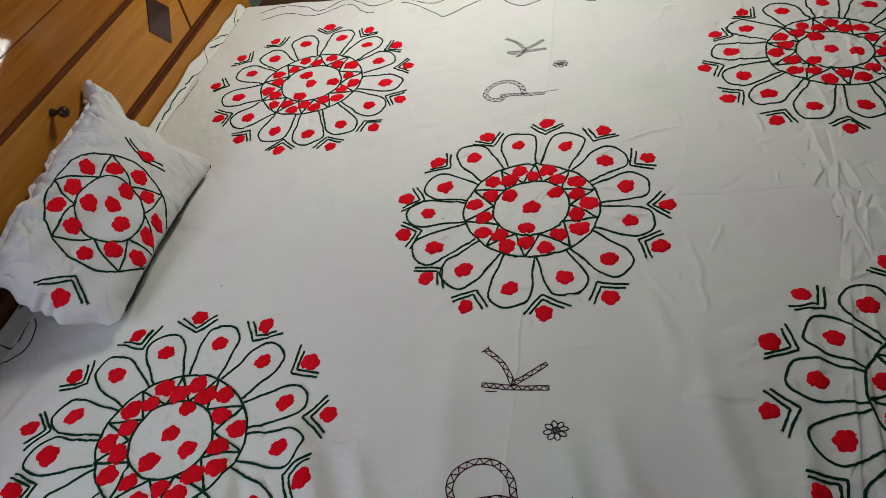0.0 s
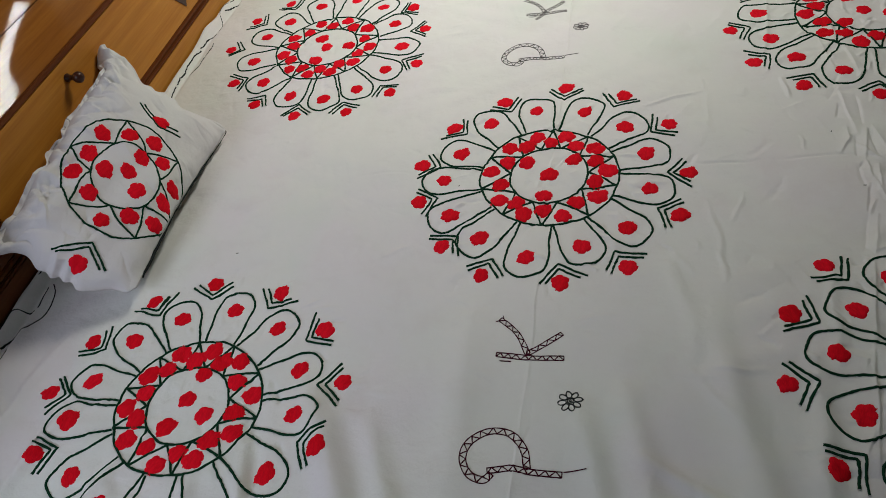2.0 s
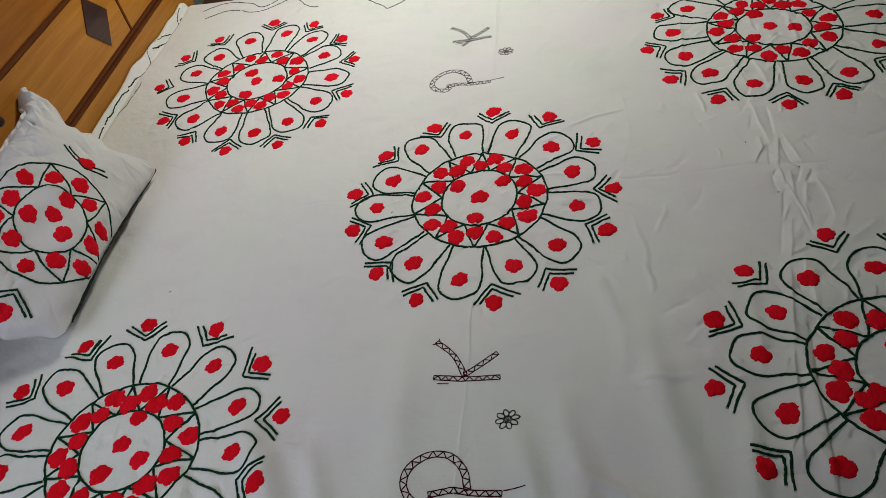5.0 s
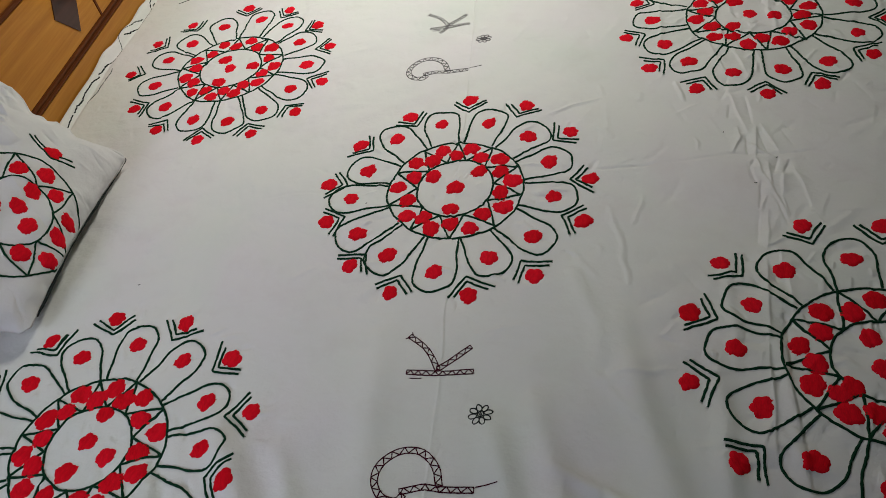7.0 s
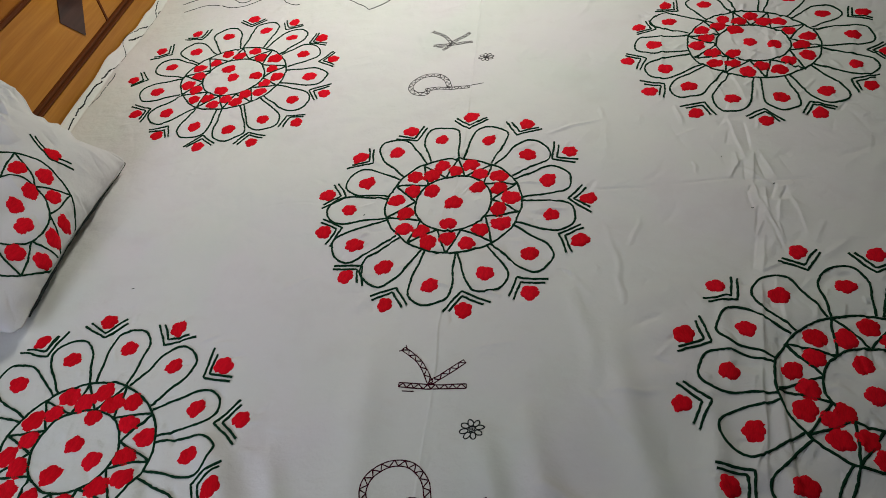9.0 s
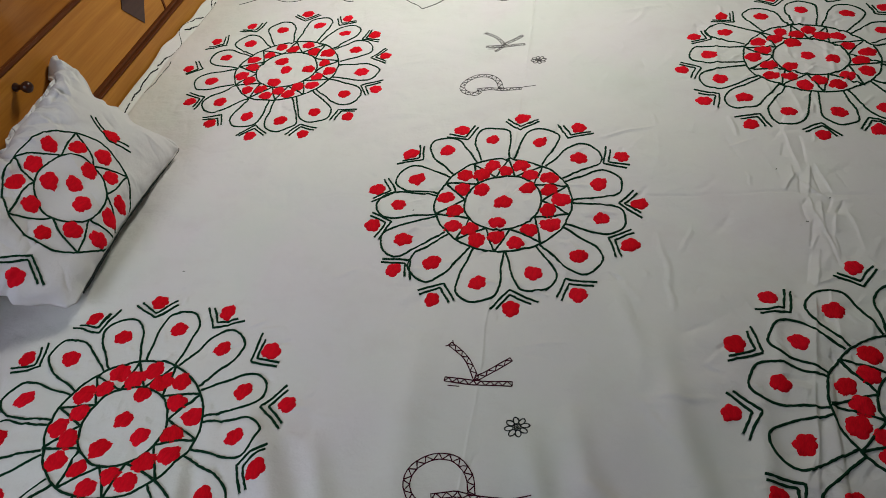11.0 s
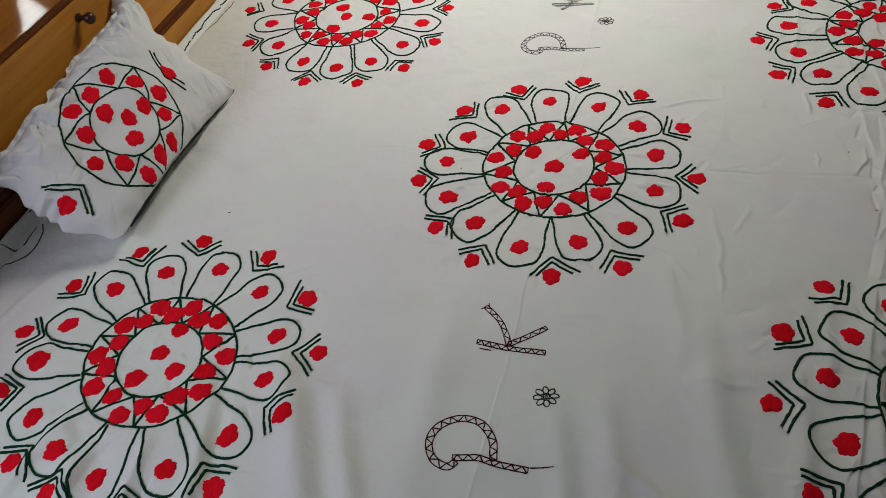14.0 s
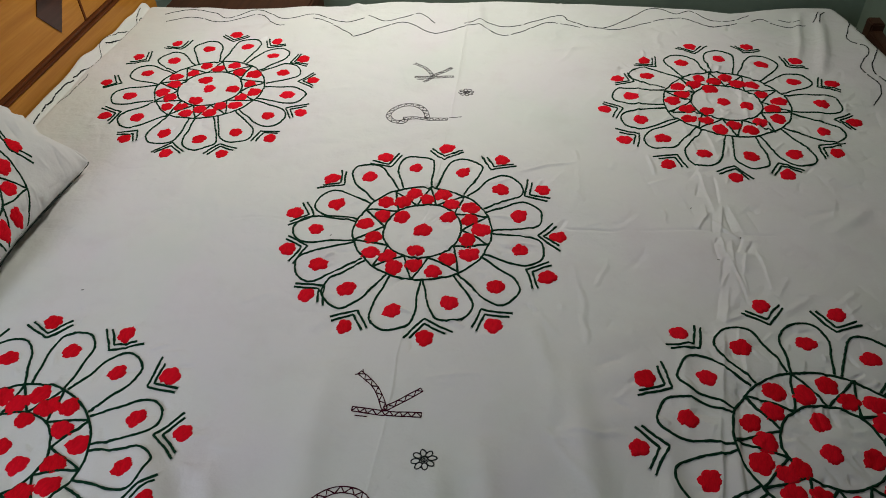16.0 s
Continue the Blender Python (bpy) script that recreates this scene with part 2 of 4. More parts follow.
SOFT_FOLDS = [
    (-0.36, -0.44, -0.18, -0.78, 0.026, 0.016), (-0.24, -0.50, -0.10, -0.80, 0.018, 0.009), (0.07, -0.46, 0.12, -0.78, 0.020, 0.008), (0.14, -0.43, 0.20, -0.78, 0.022, 0.009),
    (0.15, -0.55, 0.30, -0.63, 0.010, 0.007), (-0.10, -0.28, -0.08, -0.72, 0.03, 0.006), (0.26, -0.28, 0.33, -0.72, 0.024, 0.008), (0.95, 1.0, 0.86, 0.62, 0.014, 0.008),
    (0.90, 1.0, 0.83, 0.70, 0.010, 0.006), (0.03, 1.0, 0.05, 0.80, 0.014, 0.007), (-0.34, 1.0, -0.28, 0.93, 0.014, 0.006), (-0.62, -0.62, -0.50, -0.80, 0.02, 0.008),
]


def edge_far(x):
    return 0.004 + np.interp(x, (-1.05, -0.53, -0.20, 0.10, 0.43, 0.60, 0.72, 0.85, 0.98), (0.975, 0.968, 1.005, 1.020, 1.026, 1.014, 1.006, 1.030, 1.048)) + 0.003 * np.sin(23 * x)


def edge_foot(y):
    return 1.092 + 0.005 * np.sin(7 * y) - 0.072 * np.clip((y - 0.55) / 0.45, 0, 1.5) ** 1.3


# grid lines of the cloth, closer together where it is most creased
GX = np.concatenate([np.arange(-0.950, -0.025, 0.0032), np.arange(-0.025, 0.030, 0.0012), np.arange(0.030, 0.40, 0.0032), np.arange(0.40, 0.75, 0.0017), np.arange(0.75, 1.24, 0.0032)])
GY = np.concatenate([np.arange(-1.15, -0.36, 0.0034), np.arange(-0.36, 0.36, 0.0022), np.arange(0.36, 1.19, 0.0032)])


def height_field():
    """Height of the cloth over the bed on a grid, before it turns down at the edges."""
    x, y = np.meshgrid(GX, GY)
    z = Z0 + 0.0040 * np.sin(3.1 * x + 1.7 * y) + 0.0030 * np.sin(7.3 * y - 4.1 * x + 0.6) + 0.0016 * np.sin(17 * x + 5 * np.sin(6 * y))
    z += 0.0008 * np.sin(41 * x + 9 * np.sin(11 * y) + 3 * y) * np.clip(0.5 + np.sin(5 * x + 2) * np.sin(4 * y), 0, 1)
    rnd = np.random.RandomState(5)

    def crease(x0, y0, x1, y1, w, h, sharp):
        pad = 6 * w + 0.02
        i0, i1 = np.searchsorted(GX, (min(x0, x1) - pad, max(x0, x1) + pad))
        j0, j1 = np.searchsorted(GY, (min(y0, y1) - pad, max(y0, y1) + pad))
        if i1 <= i0 or j1 <= j0:
            return
        px, py = x[j0:j1, i0:i1], y[j0:j1, i0:i1]
        dx, dy = x1 - x0, y1 - y0
        ln = math.hypot(dx, dy)
        s = ((px - x0) * dx + (py - y0) * dy) / ln / ln
        d = ((px - x0) * dy - (py - y0) * dx) / ln
        b = rnd.uniform(-1, 1, 3)
        d = d + (0.06 * b[0] * np.sin(3.1 * s) + 0.02 * b[1] * np.sin(11 * s + 2 * b[2])) * min(ln, 0.2) * (0.35 if sharp else 1.0)
        fade = np.where((s > 0) & (s < 1), np.sin(np.pi * np.clip(s, 0, 1)) ** 0.6, 0.0)
        if sharp:
            side = 1.0 if b[2] > 0 else -1.0
            form = np.exp(-np.abs(d) / np.where(d * side > 0, w * 2.4, w * 0.5))
        else:
            form = np.exp(-(d / w) ** 2)
        z[j0:j1, i0:i1] += h * fade * form * (1.1 if sharp else 1.15)

    for row in PLEATS + PLEATS_NEAR + PLEATS_ACROSS + SEAM:
        crease(*row, True)
    for row in CREASES + FINE_CREASES + SOFT_FOLDS:
        crease(*row, False)
    for row in GATHERED_FOLDS:
        crease(*row, False)
    # small puckers all over, thickest where the stitches draw the cloth together
    spots = [(0.0, 0.0, 130), (-0.53, -0.51, 130), (-0.58, 0.49, 80), (0.63, 0.49, 150), (0.61, -0.41, 150)]
    for cx, cy, count in spots:
        for _ in range(count):
            a, r, ln = rnd.uniform(0, 6.28), rnd.uniform(0.02, 0.27), rnd.uniform(0.015, 0.05)
            t = a + rnd.normal(0, 0.7)
            px, py = cx + r * math.cos(a), cy + r * math.sin(a)
            crease(px, py, px + ln * math.cos(t), py + ln * math.sin(t), rnd.uniform(0.0025, 0.0045), rnd.uniform(0.0010, 0.0024) * 1.4 * rnd.choice((-1, 1)), rnd.rand() < 0.6)
    for _ in range(170):
        px, py, t, ln = rnd.uniform(-0.85, 1.0), rnd.uniform(-0.75, 0.95), rnd.uniform(0, 6.28), rnd.uniform(0.03, 0.16)
        crease(px, py, px + ln * math.cos(t), py + ln * math.sin(t), rnd.uniform(0.005, 0.014), rnd.uniform(0.0005, 0.0016) * (1.5 if px > 0.2 else 0.8), rnd.rand() < 0.3)
    # fine crumples left by wear, mostly along the length and breadth of the cloth
    for _ in range(900):
        px, py = rnd.uniform(-0.88, 1.05), rnd.uniform(-0.84, 0.98)
        t = rnd.choice((0.0, 1.57)) + rnd.normal(0, 0.45)
        ln = rnd.uniform(0.02, 0.09)
        crease(px, py, px + ln * math.cos(t), py + ln * math.sin(t), rnd.uniform(0.003, 0.008), rnd.uniform(0.0004, 0.0012) * rnd.choice((-1, 1)) * (1.7 if px > 0.2 else 1.0), rnd.rand() < 0.45)
    # cloth drawn up in a narrow roll at the headboard
    roll = np.clip((-0.931 - x) / 0.014, 0, 1)
    z += 0.014 * roll * roll * (3 - 2 * roll) * (1 + 0.28 * np.sin(13 * y) + 0.20 * np.sin(37 * y + 2 * np.sin(9 * y)))
    z -= 0.009 * np.exp(-((x + 0.930) / 0.006) ** 2) * (0.7 + 0.3 * np.sin(9 * y))
    # sag towards the near edge
    return z - 0.05 * np.clip((-0.62 - y) / 0.25, 0, 1) ** 2


FIELD = height_field()


def cloth_z(x, y):
    """Height of the cloth at a place, between the grid's points."""
    x, y = np.clip(x, GX[0], GX[-1]), np.clip(y, GY[0], GY[-1])
    i = np.clip(np.searchsorted(GX, x) - 1, 0, len(GX) - 2)
    j = np.clip(np.searchsorted(GY, y) - 1, 0, len(GY) - 2)
    u, v = (x - GX[i]) / (GX[i + 1] - GX[i]), (y - GY[j]) / (GY[j + 1] - GY[j])
    return (FIELD[j, i] * (1 - u) + FIELD[j, i + 1] * u) * (1 - v) + (FIELD[j + 1, i] * (1 - u) + FIELD[j + 1, i + 1] * u) * v


def drape(x, y, lift=0.0):
    """Cloth points: past the mattress edge the cloth turns over a soft edge and hangs."""
    x, y = np.asarray(x, float), np.asarray(y, float)
    z = cloth_z(x, y) + lift
    r = 0.03
    ef, et = edge_far(x), edge_foot(y)
    for over, sign in ((np.maximum(y - ef + r, 0), "far"), (np.maximum(x - et + r, 0), "foot"), (np.maximum(-0.86 - y, 0), "near")):
        a = np.minimum(over / r, np.pi / 2)
        out, down = r * np.sin(a), r * (1 - np.cos(a)) + np.maximum(over - r * np.pi / 2, 0)
        if sign == "far":
            y = np.where(over > 0, ef - r + out, y)
        elif sign == "foot":
            x = np.where(over > 0, et - r + out, x)
        else:
            y = np.where(over > 0, -0.86 - out, y)
        z = z - down
    return x, y, z


def bedsheet():
    gx, gy = np.meshgrid(GX, GY)
    x, y, z = drape(gx, gy)
    n, m = len(GX), len(GY)
    me = bpy.data.meshes.new("bedsheet")
    idx = np.arange(n * m).reshape(m, n)
    quads = np.stack([idx[:-1, :-1], idx[:-1, 1:], idx[1:, 1:], idx[1:, :-1]], -1).reshape(-1, 4)
    me.vertices.add(n * m)
    me.vertices.foreach_set("co", np.stack([x, y, z], -1).ravel())
    me.loops.add(quads.size)
    me.loops.foreach_set("vertex_index", quads.ravel().astype(np.int32))
    me.polygons.add(len(quads))
    me.polygons.foreach_set("loop_start", np.arange(0, quads.size, 4, dtype=np.int32))
    me.update(calc_edges=True)
    me.materials.append(SHEET)
    me.shade_smooth()
    return tagged(new("bedsheet", me), "white cotton bedsheet embroidered with red and green medallions", "bedsheet")


# ---- embroidery ----
class Cloth:
    """Places embroidery on the sheet."""
    def at(self, p, lift):
        x, y, z = drape(p[:, 0], p[:, 1], lift)
        return np.stack([x, y, z], 1)

    def flat(self, x, y, turn, size):
        e = 0.012
        z = float(cloth_z(x, y))
        n = Vector((float(cloth_z(x - e, y) - cloth_z(x + e, y)), float(cloth_z(x, y - e) - cloth_z(x, y + e)), 2 * e)).normalized()
        q = Vector((0, 0, 1)).rotation_difference(n).to_matrix().to_4x4()
        return Matrix.Translation((x, y, z + 0.0004)) @ q @ pose(0, 0, 0, 0, 0, turn) @ Matrix.Diagonal((*size, 1, 1))


def resample(points, step):
    p = np.asarray(points, float)
    d = np.concatenate([[0], np.cumsum(np.hypot(*np.diff(p, axis=0).T))])
    n = max(2, int(d[-1] / step) + 1)
    s = np.linspace(0, d[-1], n)
    return np.stack([np.interp(s, d, p[:, 0]), np.interp(s, d, p[:, 1])], 1)


def cord(lines, cloth, width, rnd, wobble=0.0006, step=0.004):
    """Verts and faces of stitched lines lying on a cloth: low ridges of thread, slightly uneven."""
    verts, faces = [], []
    for line in lines:
        p = resample(line, step)
        run = np.arange(len(p)) * step
        drift = rnd.uniform(0, 6.28, 4)
        p = p + rnd.normal(0, wobble * 0.4, p.shape) + wobble * np.stack([np.sin(run * 130 + drift[0]) + np.sin(run * 57 + drift[1]), np.sin(run * 117 + drift[2]) + np.sin(run * 63 + drift[3])], 1)
        t = np.gradient(p, axis=0)
        t /= np.maximum(np.hypot(*t.T), 1e-9)[:, None]
        side = np.stack([-t[:, 1], t[:, 0]], 1)
        w = width / 2 * (1 + 0.22 * rnd.uniform(-1, 1, len(p)))[:, None]
        base = len(verts)
        rows = [cloth.at(p + side * w * k, lift) for k, lift in ((-1, -0.0006), (-0.55, width * 0.42), (0.55, width * 0.42), (1, -0.0006))]
        for i in range(len(p)):
            verts += [r[i] for r in rows]
        for i in range(len(p) - 1):
            a = base + 4 * i
            faces += [(a + k, a + k + 1, a + k + 5, a + k + 4) for k in range(3)]
    return verts, faces


def stitched(name, lines, cloth, width, mat, parent, rnd, label="", **kw):
    v, f = cord(lines, cloth, width, rnd, **kw)
    me = mesh_from(name, v, f, mat)
    me.flip_normals()
    return part(name, me, parent, label)


def silk_flower(seed):
    """Outline and relief of a satin-stitched flower about 32 mm across: five or six round lobes and a ragged edge."""
    rnd = np.random.RandomState(seed)
    n, lobes = 60, (5, 5, 6)[seed % 3]
    th = np.linspace(0, 2 * np.pi, n, endpoint=False)
    ph = rnd.uniform(0, 6.28)
    lobe = np.abs(np.cos(lobes / 2 * th + ph + 0.25 * np.sin(th + rnd.uniform(0, 6)))) ** 0.65
    edge = 0.0180 * (0.84 + 0.19 * lobe + 0.06 * np.cos(2 * th + rnd.uniform(0, 6)) + 0.04 * np.cos(3 * th + rnd.uniform(0, 6)) + 0.012 * rnd.normal(0, 1, n))
    along = np.abs(np.cos(th - 0.7)) ** 3
    edge *= 1 + along * (rnd.rand(n) < 0.22) * rnd.uniform(0.04, 0.18, n)
    rows = [(np.zeros(1), np.zeros(1), np.full(1, 0.0020))]
    for f, h in ((0.3, 0.0024), (0.62, 0.0024), (0.86, 0.0017), (1.0, -0.0006)):
        relief = h + (0.0003 * (-1.0) ** np.arange(n) + rnd.normal(0, 0.00014, n)) * (f < 0.99)
        rows.append((f * edge * np.cos(th), f * edge * np.sin(th), relief))
    faces = []
    for k in range(n):
        q = (k + 1) % n
        faces.append((0, 1 + k, 1 + q))
        faces += [(1 + r * n + k, 1 + r * n + n + k, 1 + r * n + n + q, 1 + r * n + q) for r in range(3)]
    return [np.concatenate(c) for c in zip(*rows)], faces


FLOWERS = [silk_flower(s) for s in range(18)]


def curve(points, n=40):
    """A smooth line through a few points."""
    p = np.asarray(points, float)
    p = np.vstack([2 * p[0] - p[1], p, 2 * p[-1] - p[-2]])
    out = []
    for i in range(1, len(p) - 2):
        for t in np.linspace(0, 1, max(3, n // (len(p) - 3)), endpoint=False):
            out.append(0.5 * (2 * p[i] + (p[i + 1] - p[i - 1]) * t + (2 * p[i - 1] - 5 * p[i] + 4 * p[i + 1] - p[i + 2]) * t * t
                              + (3 * p[i] - p[i - 1] - 3 * p[i + 1] + p[i + 2]) * t ** 3))
    return out + [p[-2]]


def polar(cx, cy, a, r):
    return np.array((cx + r * math.cos(radians(a)), cy + r * math.sin(radians(a))))


def sew_flower(parent, cloth, x, y, rnd, size=1.0, tall=1.0, spin=0.0):
    """One flower that follows the folds of the cloth under it."""
    k = size * rnd.uniform(0.92, 1.08)
    (px, py, pz), faces = FLOWERS[rnd.randint(len(FLOWERS))]
    turn, wide = spin + rnd.normal(0, 0.35) + rnd.choice((0.0, 3.1416)), rnd.uniform(0.92, 1.05)
    c, d = math.cos(turn), math.sin(turn)
    flat = np.stack([k * wide * (c * px - d * py), k * (d * px + c * py)], 1)
    # longer along the fibres of the stitches
    run = np.array((math.cos(spin + 0.7), math.sin(spin + 0.7)))
    flat = flat + (tall - 1) * (flat @ run)[:, None] * run + (x, y)
    place = cloth.flat(x, y, rnd.uniform(-25, 25), (1.0, 1.0))
    back = place.inverted()
    verts = [back @ Vector(v) for v in cloth.at(flat, pz)]
    return part("flower", mesh_from("flower", verts, faces, RED), parent, "satin-stitched red thread flower", place)


def petal_line(cx, cy, a, r0, tip, left, right, wide, rnd):
    """Outline of a petal: it leaves the ring at two angles, swells and closes in a blunt round end."""
    u = np.array((math.cos(radians(a)), math.sin(radians(a))))
    v = np.array((-u[1], u[0]))
    w1, w2 = wide * rnd.uniform(0.94, 1.07, 2)
    b1, b2 = r0 * math.sin(radians(left)), r0 * math.sin(radians(right))
    f1, f2 = r0 * math.cos(radians(left)), r0 * math.cos(radians(right))
    span = tip - r0
    k1, k2 = rnd.uniform(0.60, 0.72, 2)
    pts = [(f1, -b1), (r0 + span * 0.30, -(b1 * 0.55 + w1 * 0.45)), (r0 + span * k1, -w1), (r0 + span * 0.90, -w1 * rnd.uniform(0.66, 0.82)), (tip, wide * rnd.uniform(-0.2, 0.2)),
           (r0 + span * 0.90, w2 * rnd.uniform(0.66, 0.82)), (r0 + span * k2, w2), (r0 + span * 0.30, b2 * 0.55 + w2 * 0.45), (f2, b2)]
    return [np.array((cx, cy)) + u * p + v * q for p, q in curve(pts, 64)]


def chevron_lines(cx, cy, a, r, lean, rnd, reach=0.052):
    """Two nested angles whose points look at the middle of the medallion."""
    out = []
    one, two = rnd.uniform(44, 54, 2)
    for k, f in ((0.0, 1.0), (0.0112, 0.78)):
        apex = polar(cx, cy, a, r + k)
        f1, f2 = f * rnd.uniform(0.84, 1.06, 2)
        out.append([polar(*apex, a + lean + one, reach * f1), apex, polar(*apex, a + lean - two, reach * f2)])
    return out


def circle(cx, cy, r, rnd, n=72, wob=0.012):
    p1, p2 = rnd.uniform(0, 6.28, 2)
    return [polar(cx, cy, 360 * i / n, r * (1 + wob * math.sin(2 * math.radians(360 * i / n) + p1) + wob * 0.6 * math.sin(5 * math.radians(360 * i / n) + p2))) for i in range(n + 1)]


def medallion(parent, cloth, seed, cx, cy, rings, petals, petal_r, outers, outer_r, ring, inner, plump=0.0362, bloom=0.90):
    """One embroidered medallion: two rings with a zigzag of flowers, thirteen petals, thirteen flowers in angles."""
    rnd = np.random.RandomState(seed)
    ri, ro = rings
    ring = sorted((a % 360) for a in ring)
    between = [((a + (b if b > a else b + 360)) / 2) for a, b in zip(ring, ring[1:] + ring[:1])]
    zig = []
    for a, b in zip(ring, between):
        zig += [polar(cx, cy, a, ri), polar(cx, cy, b, ro)]
    zig.append(zig[0])
    top = stitched("embroidered_medallion", [circle(cx, cy, ro, rnd), circle(cx, cy, ri, rnd)] + [zig[i:i + 2] for i in range(len(zig) - 1)],
                   cloth, 0.0043, GREEN, parent, rnd, "round embroidered medallion in red and dark green thread")
    mid = (ri + ro) / 2
    for a, b in zip(ring, between):
        for ang, r in ((a, mid + 0.009), (b, mid - 0.010)):
            x, y = polar(cx, cy, ang + rnd.uniform(-1, 1), r + rnd.uniform(-0.002, 0.002))
            sew_flower(top, cloth, x, y, rnd, 1.10 * bloom)
    for a, r in inner:
        sew_flower(top, cloth, *polar(cx, cy, a, r), rnd, 1.02 * bloom)
    order = sorted(p % 360 for p in petals)
    for a, r in zip(petals, petal_r):
        k = order.index(a % 360)
        right, left = (order[(k + 1) % len(order)] - a) % 360 / 2, (a - order[k - 1]) % 360 / 2
        right, left = right - rnd.uniform(0.6, 3.6), left - rnd.uniform(0.6, 3.6)
        line = petal_line(cx, cy, a, ro + 0.001, r + plump * 1.17, left, right, plump, rnd)
        stitched("petal", [line], cloth, 0.0043, GREEN, top, rnd, "petal outline in dark green thread")
        sew_flower(top, cloth, *polar(cx, cy, a, r), rnd, 1.02 * bloom)
    for a, r in zip(outers, outer_r):
        stitched("chevron", chevron_lines(cx, cy, a, r - (0.040 if r > 0.25 else 0.036), rnd.uniform(-6, 6), rnd), cloth, 0.0043, GREEN, top, rnd, "double angle in dark green thread")
        sew_flower(top, cloth, *polar(cx, cy, a, r), rnd, 1.0 * bloom)
    return top


cloth = Cloth()
sheet = bedsheet()
medallion(sheet, cloth, 1, 0.0, 0.003, (0.072, 0.127),
          (101, 72, 43, 17, -13, -43, -69, -97, -125, -149, -177, 159, 129), (.196, .191, .188, .183, .185, .194, .188, .203, .192, .200, .198, .188, .201),
          (86, 59, 31, 0, -25, -57, -82, -112, -135, -164, 172, 144, 115), (.265, .263, .255, .247, .252, .262, .258, .259, .249, .246, .252, .249, .249),
          (137, 105, 75, 40, 3, -32, -74, -110, -143, 174), ((142, .054), (41, .059), (0, .001), (-95, .054)))
medallion(sheet, cloth, 2, -0.531, -0.512, (0.068, 0.120),
          (116, 86, 55, 24, -2, -31, -58, -87, -112, -137, -167, 171, 143), (.182, .187, .184, .183, .184, .196, .195, .198, .187, .193, .196, .189, .189),
          (101, 69, 39, 13, -14, -44, -73, -102, -123, -154, 179, 155, 127), (.247, .242, .243, .252, .246, .251, .245, .238, .240, .242, .256, .249, .246),
          (119, 87, 53, 14, -24, -61, -95, -139, -173, 153), ((84, .056), (112, .010), (-24, .037), (-118, .045)), 0.0325, 0.88)
medallion(sheet, cloth, 3, -0.580, 0.494, (0.076, 0.131),
          (110, 83, 56, 28, -6, -32, -56, -77, -101, -134, -165, 161, 137), (.210, .216, .198, .179, .199, .206, .217, .218, .198, .185, .188, .195, .193),
          (95, 68, 38, 12, -20, -44, -66, -91, -119, -147, 177, 149, 127), (.283, .264, .246, .247, .262, .284, .288, .270, .250, .245, .270, .282, .280),
          (114, 76, 38, -4, -40, -71, -101, -133, -167, 155), ((123, .041), (180, .002), (3, .056), (-107, .056)))
medallion(sheet, cloth, 4, 0.624, 0.487, (0.077, 0.138),
          (85, 59, 33, 3, -28, -61, -86, -111, -135, -157, 176, 144, 111), (.216, .219, .204, .208, .209, .215, .206, .223, .221, .212, .209, .201, .204),
          (98, 71, 47, 22, -12, -43, -74, -96, -122, -145, -170, 156, 129), (.288, .299, .292, .274, .265, .260, .271, .284, .294, .288, .275, .254, .256),
          (112, 82, 50, 7, -32, -75, -106, -142, 180, 147), ((114, .066), (125, .008), (-18, .044), (-142, .061)), 0.0365, 0.92)
medallion(sheet, cloth, 5, 0.611, -0.407, (0.067, 0.128),
          (59, 87, 118, 145, 171, -159, -131, -104, -77, -49, -22, 5, 32), (.185, .185, .191, .183, .189, .184, .191, .19, .19, .19, .19, .19, .19),
          (74, 99, 133, 158, -175, -146, -118, -90, -63, -35, -8, 19, 46), (.258, .264, .262, .258, .259, .261, .26, .26, .26, .26, .26, .26, .26),
          (123, 81, 45, 10, -25, -65, -100, -130, -161, 162), ((101, .039), (-117, .015), (-143, .066), (-20, .050)), 0.0355, 0.88)


def ladder(points, width, n):
    """A band of two outlines with a zigzag between them, closed at both ends."""
    p = resample(points, 0.002)
    t = np.gradient(p, axis=0)
    t /= np.hypot(*t.T)[:, None]
    side = np.stack([-t[:, 1], t[:, 0]], 1) * width / 2
    a, b = p + side, p - side
    pick = np.linspace(0, len(p) - 1, n).astype(int)
    zig = [(a if i % 2 else b)[k] for i, k in enumerate(pick)]
    return [list(a), list(b), [a[0], b[0]], [a[-1], b[-1]]] + [zig[i:i + 2] for i in range(len(zig) - 1)]


def letter_k(ox, oy, s, mat, seed, lean=0.0, width=0.0075, line=0.0020, tail=False):
    rnd = np.random.RandomState(seed)
    def at(*q):
        c, d = math.cos(lean), math.sin(lean)
        return [(ox + s * (x * c - y * d), oy + s * (x * d + y * c)) for x, y in q]
    lines = ladder(at((-0.050, 0.0), (0.0, -0.004), (0.052, -0.002)), width, 17)
    lines += ladder(curve(at((-0.051, 0.067), (-0.022, 0.040), (-0.002, 0.002))), width, 11)
    lines += ladder(at((-0.002, 0.003), (0.047, 0.042)), width, 9)
    lines += [at((-0.048, 0.074), (-0.046, 0.067)), at((-0.058, 0.062), (-0.052, 0.064)), at((-0.044, -0.011), (-0.026, -0.011))]
    if tail:
        lines += ladder(at((-0.004, -0.003), (-0.026, -0.026)), width * 0.8, 6)
    return stitched("embroidered_letter", lines, cloth, line, mat, sheet, rnd, "outlined letter K stitched in thin dark thread", wobble=0.0002, step=0.003)


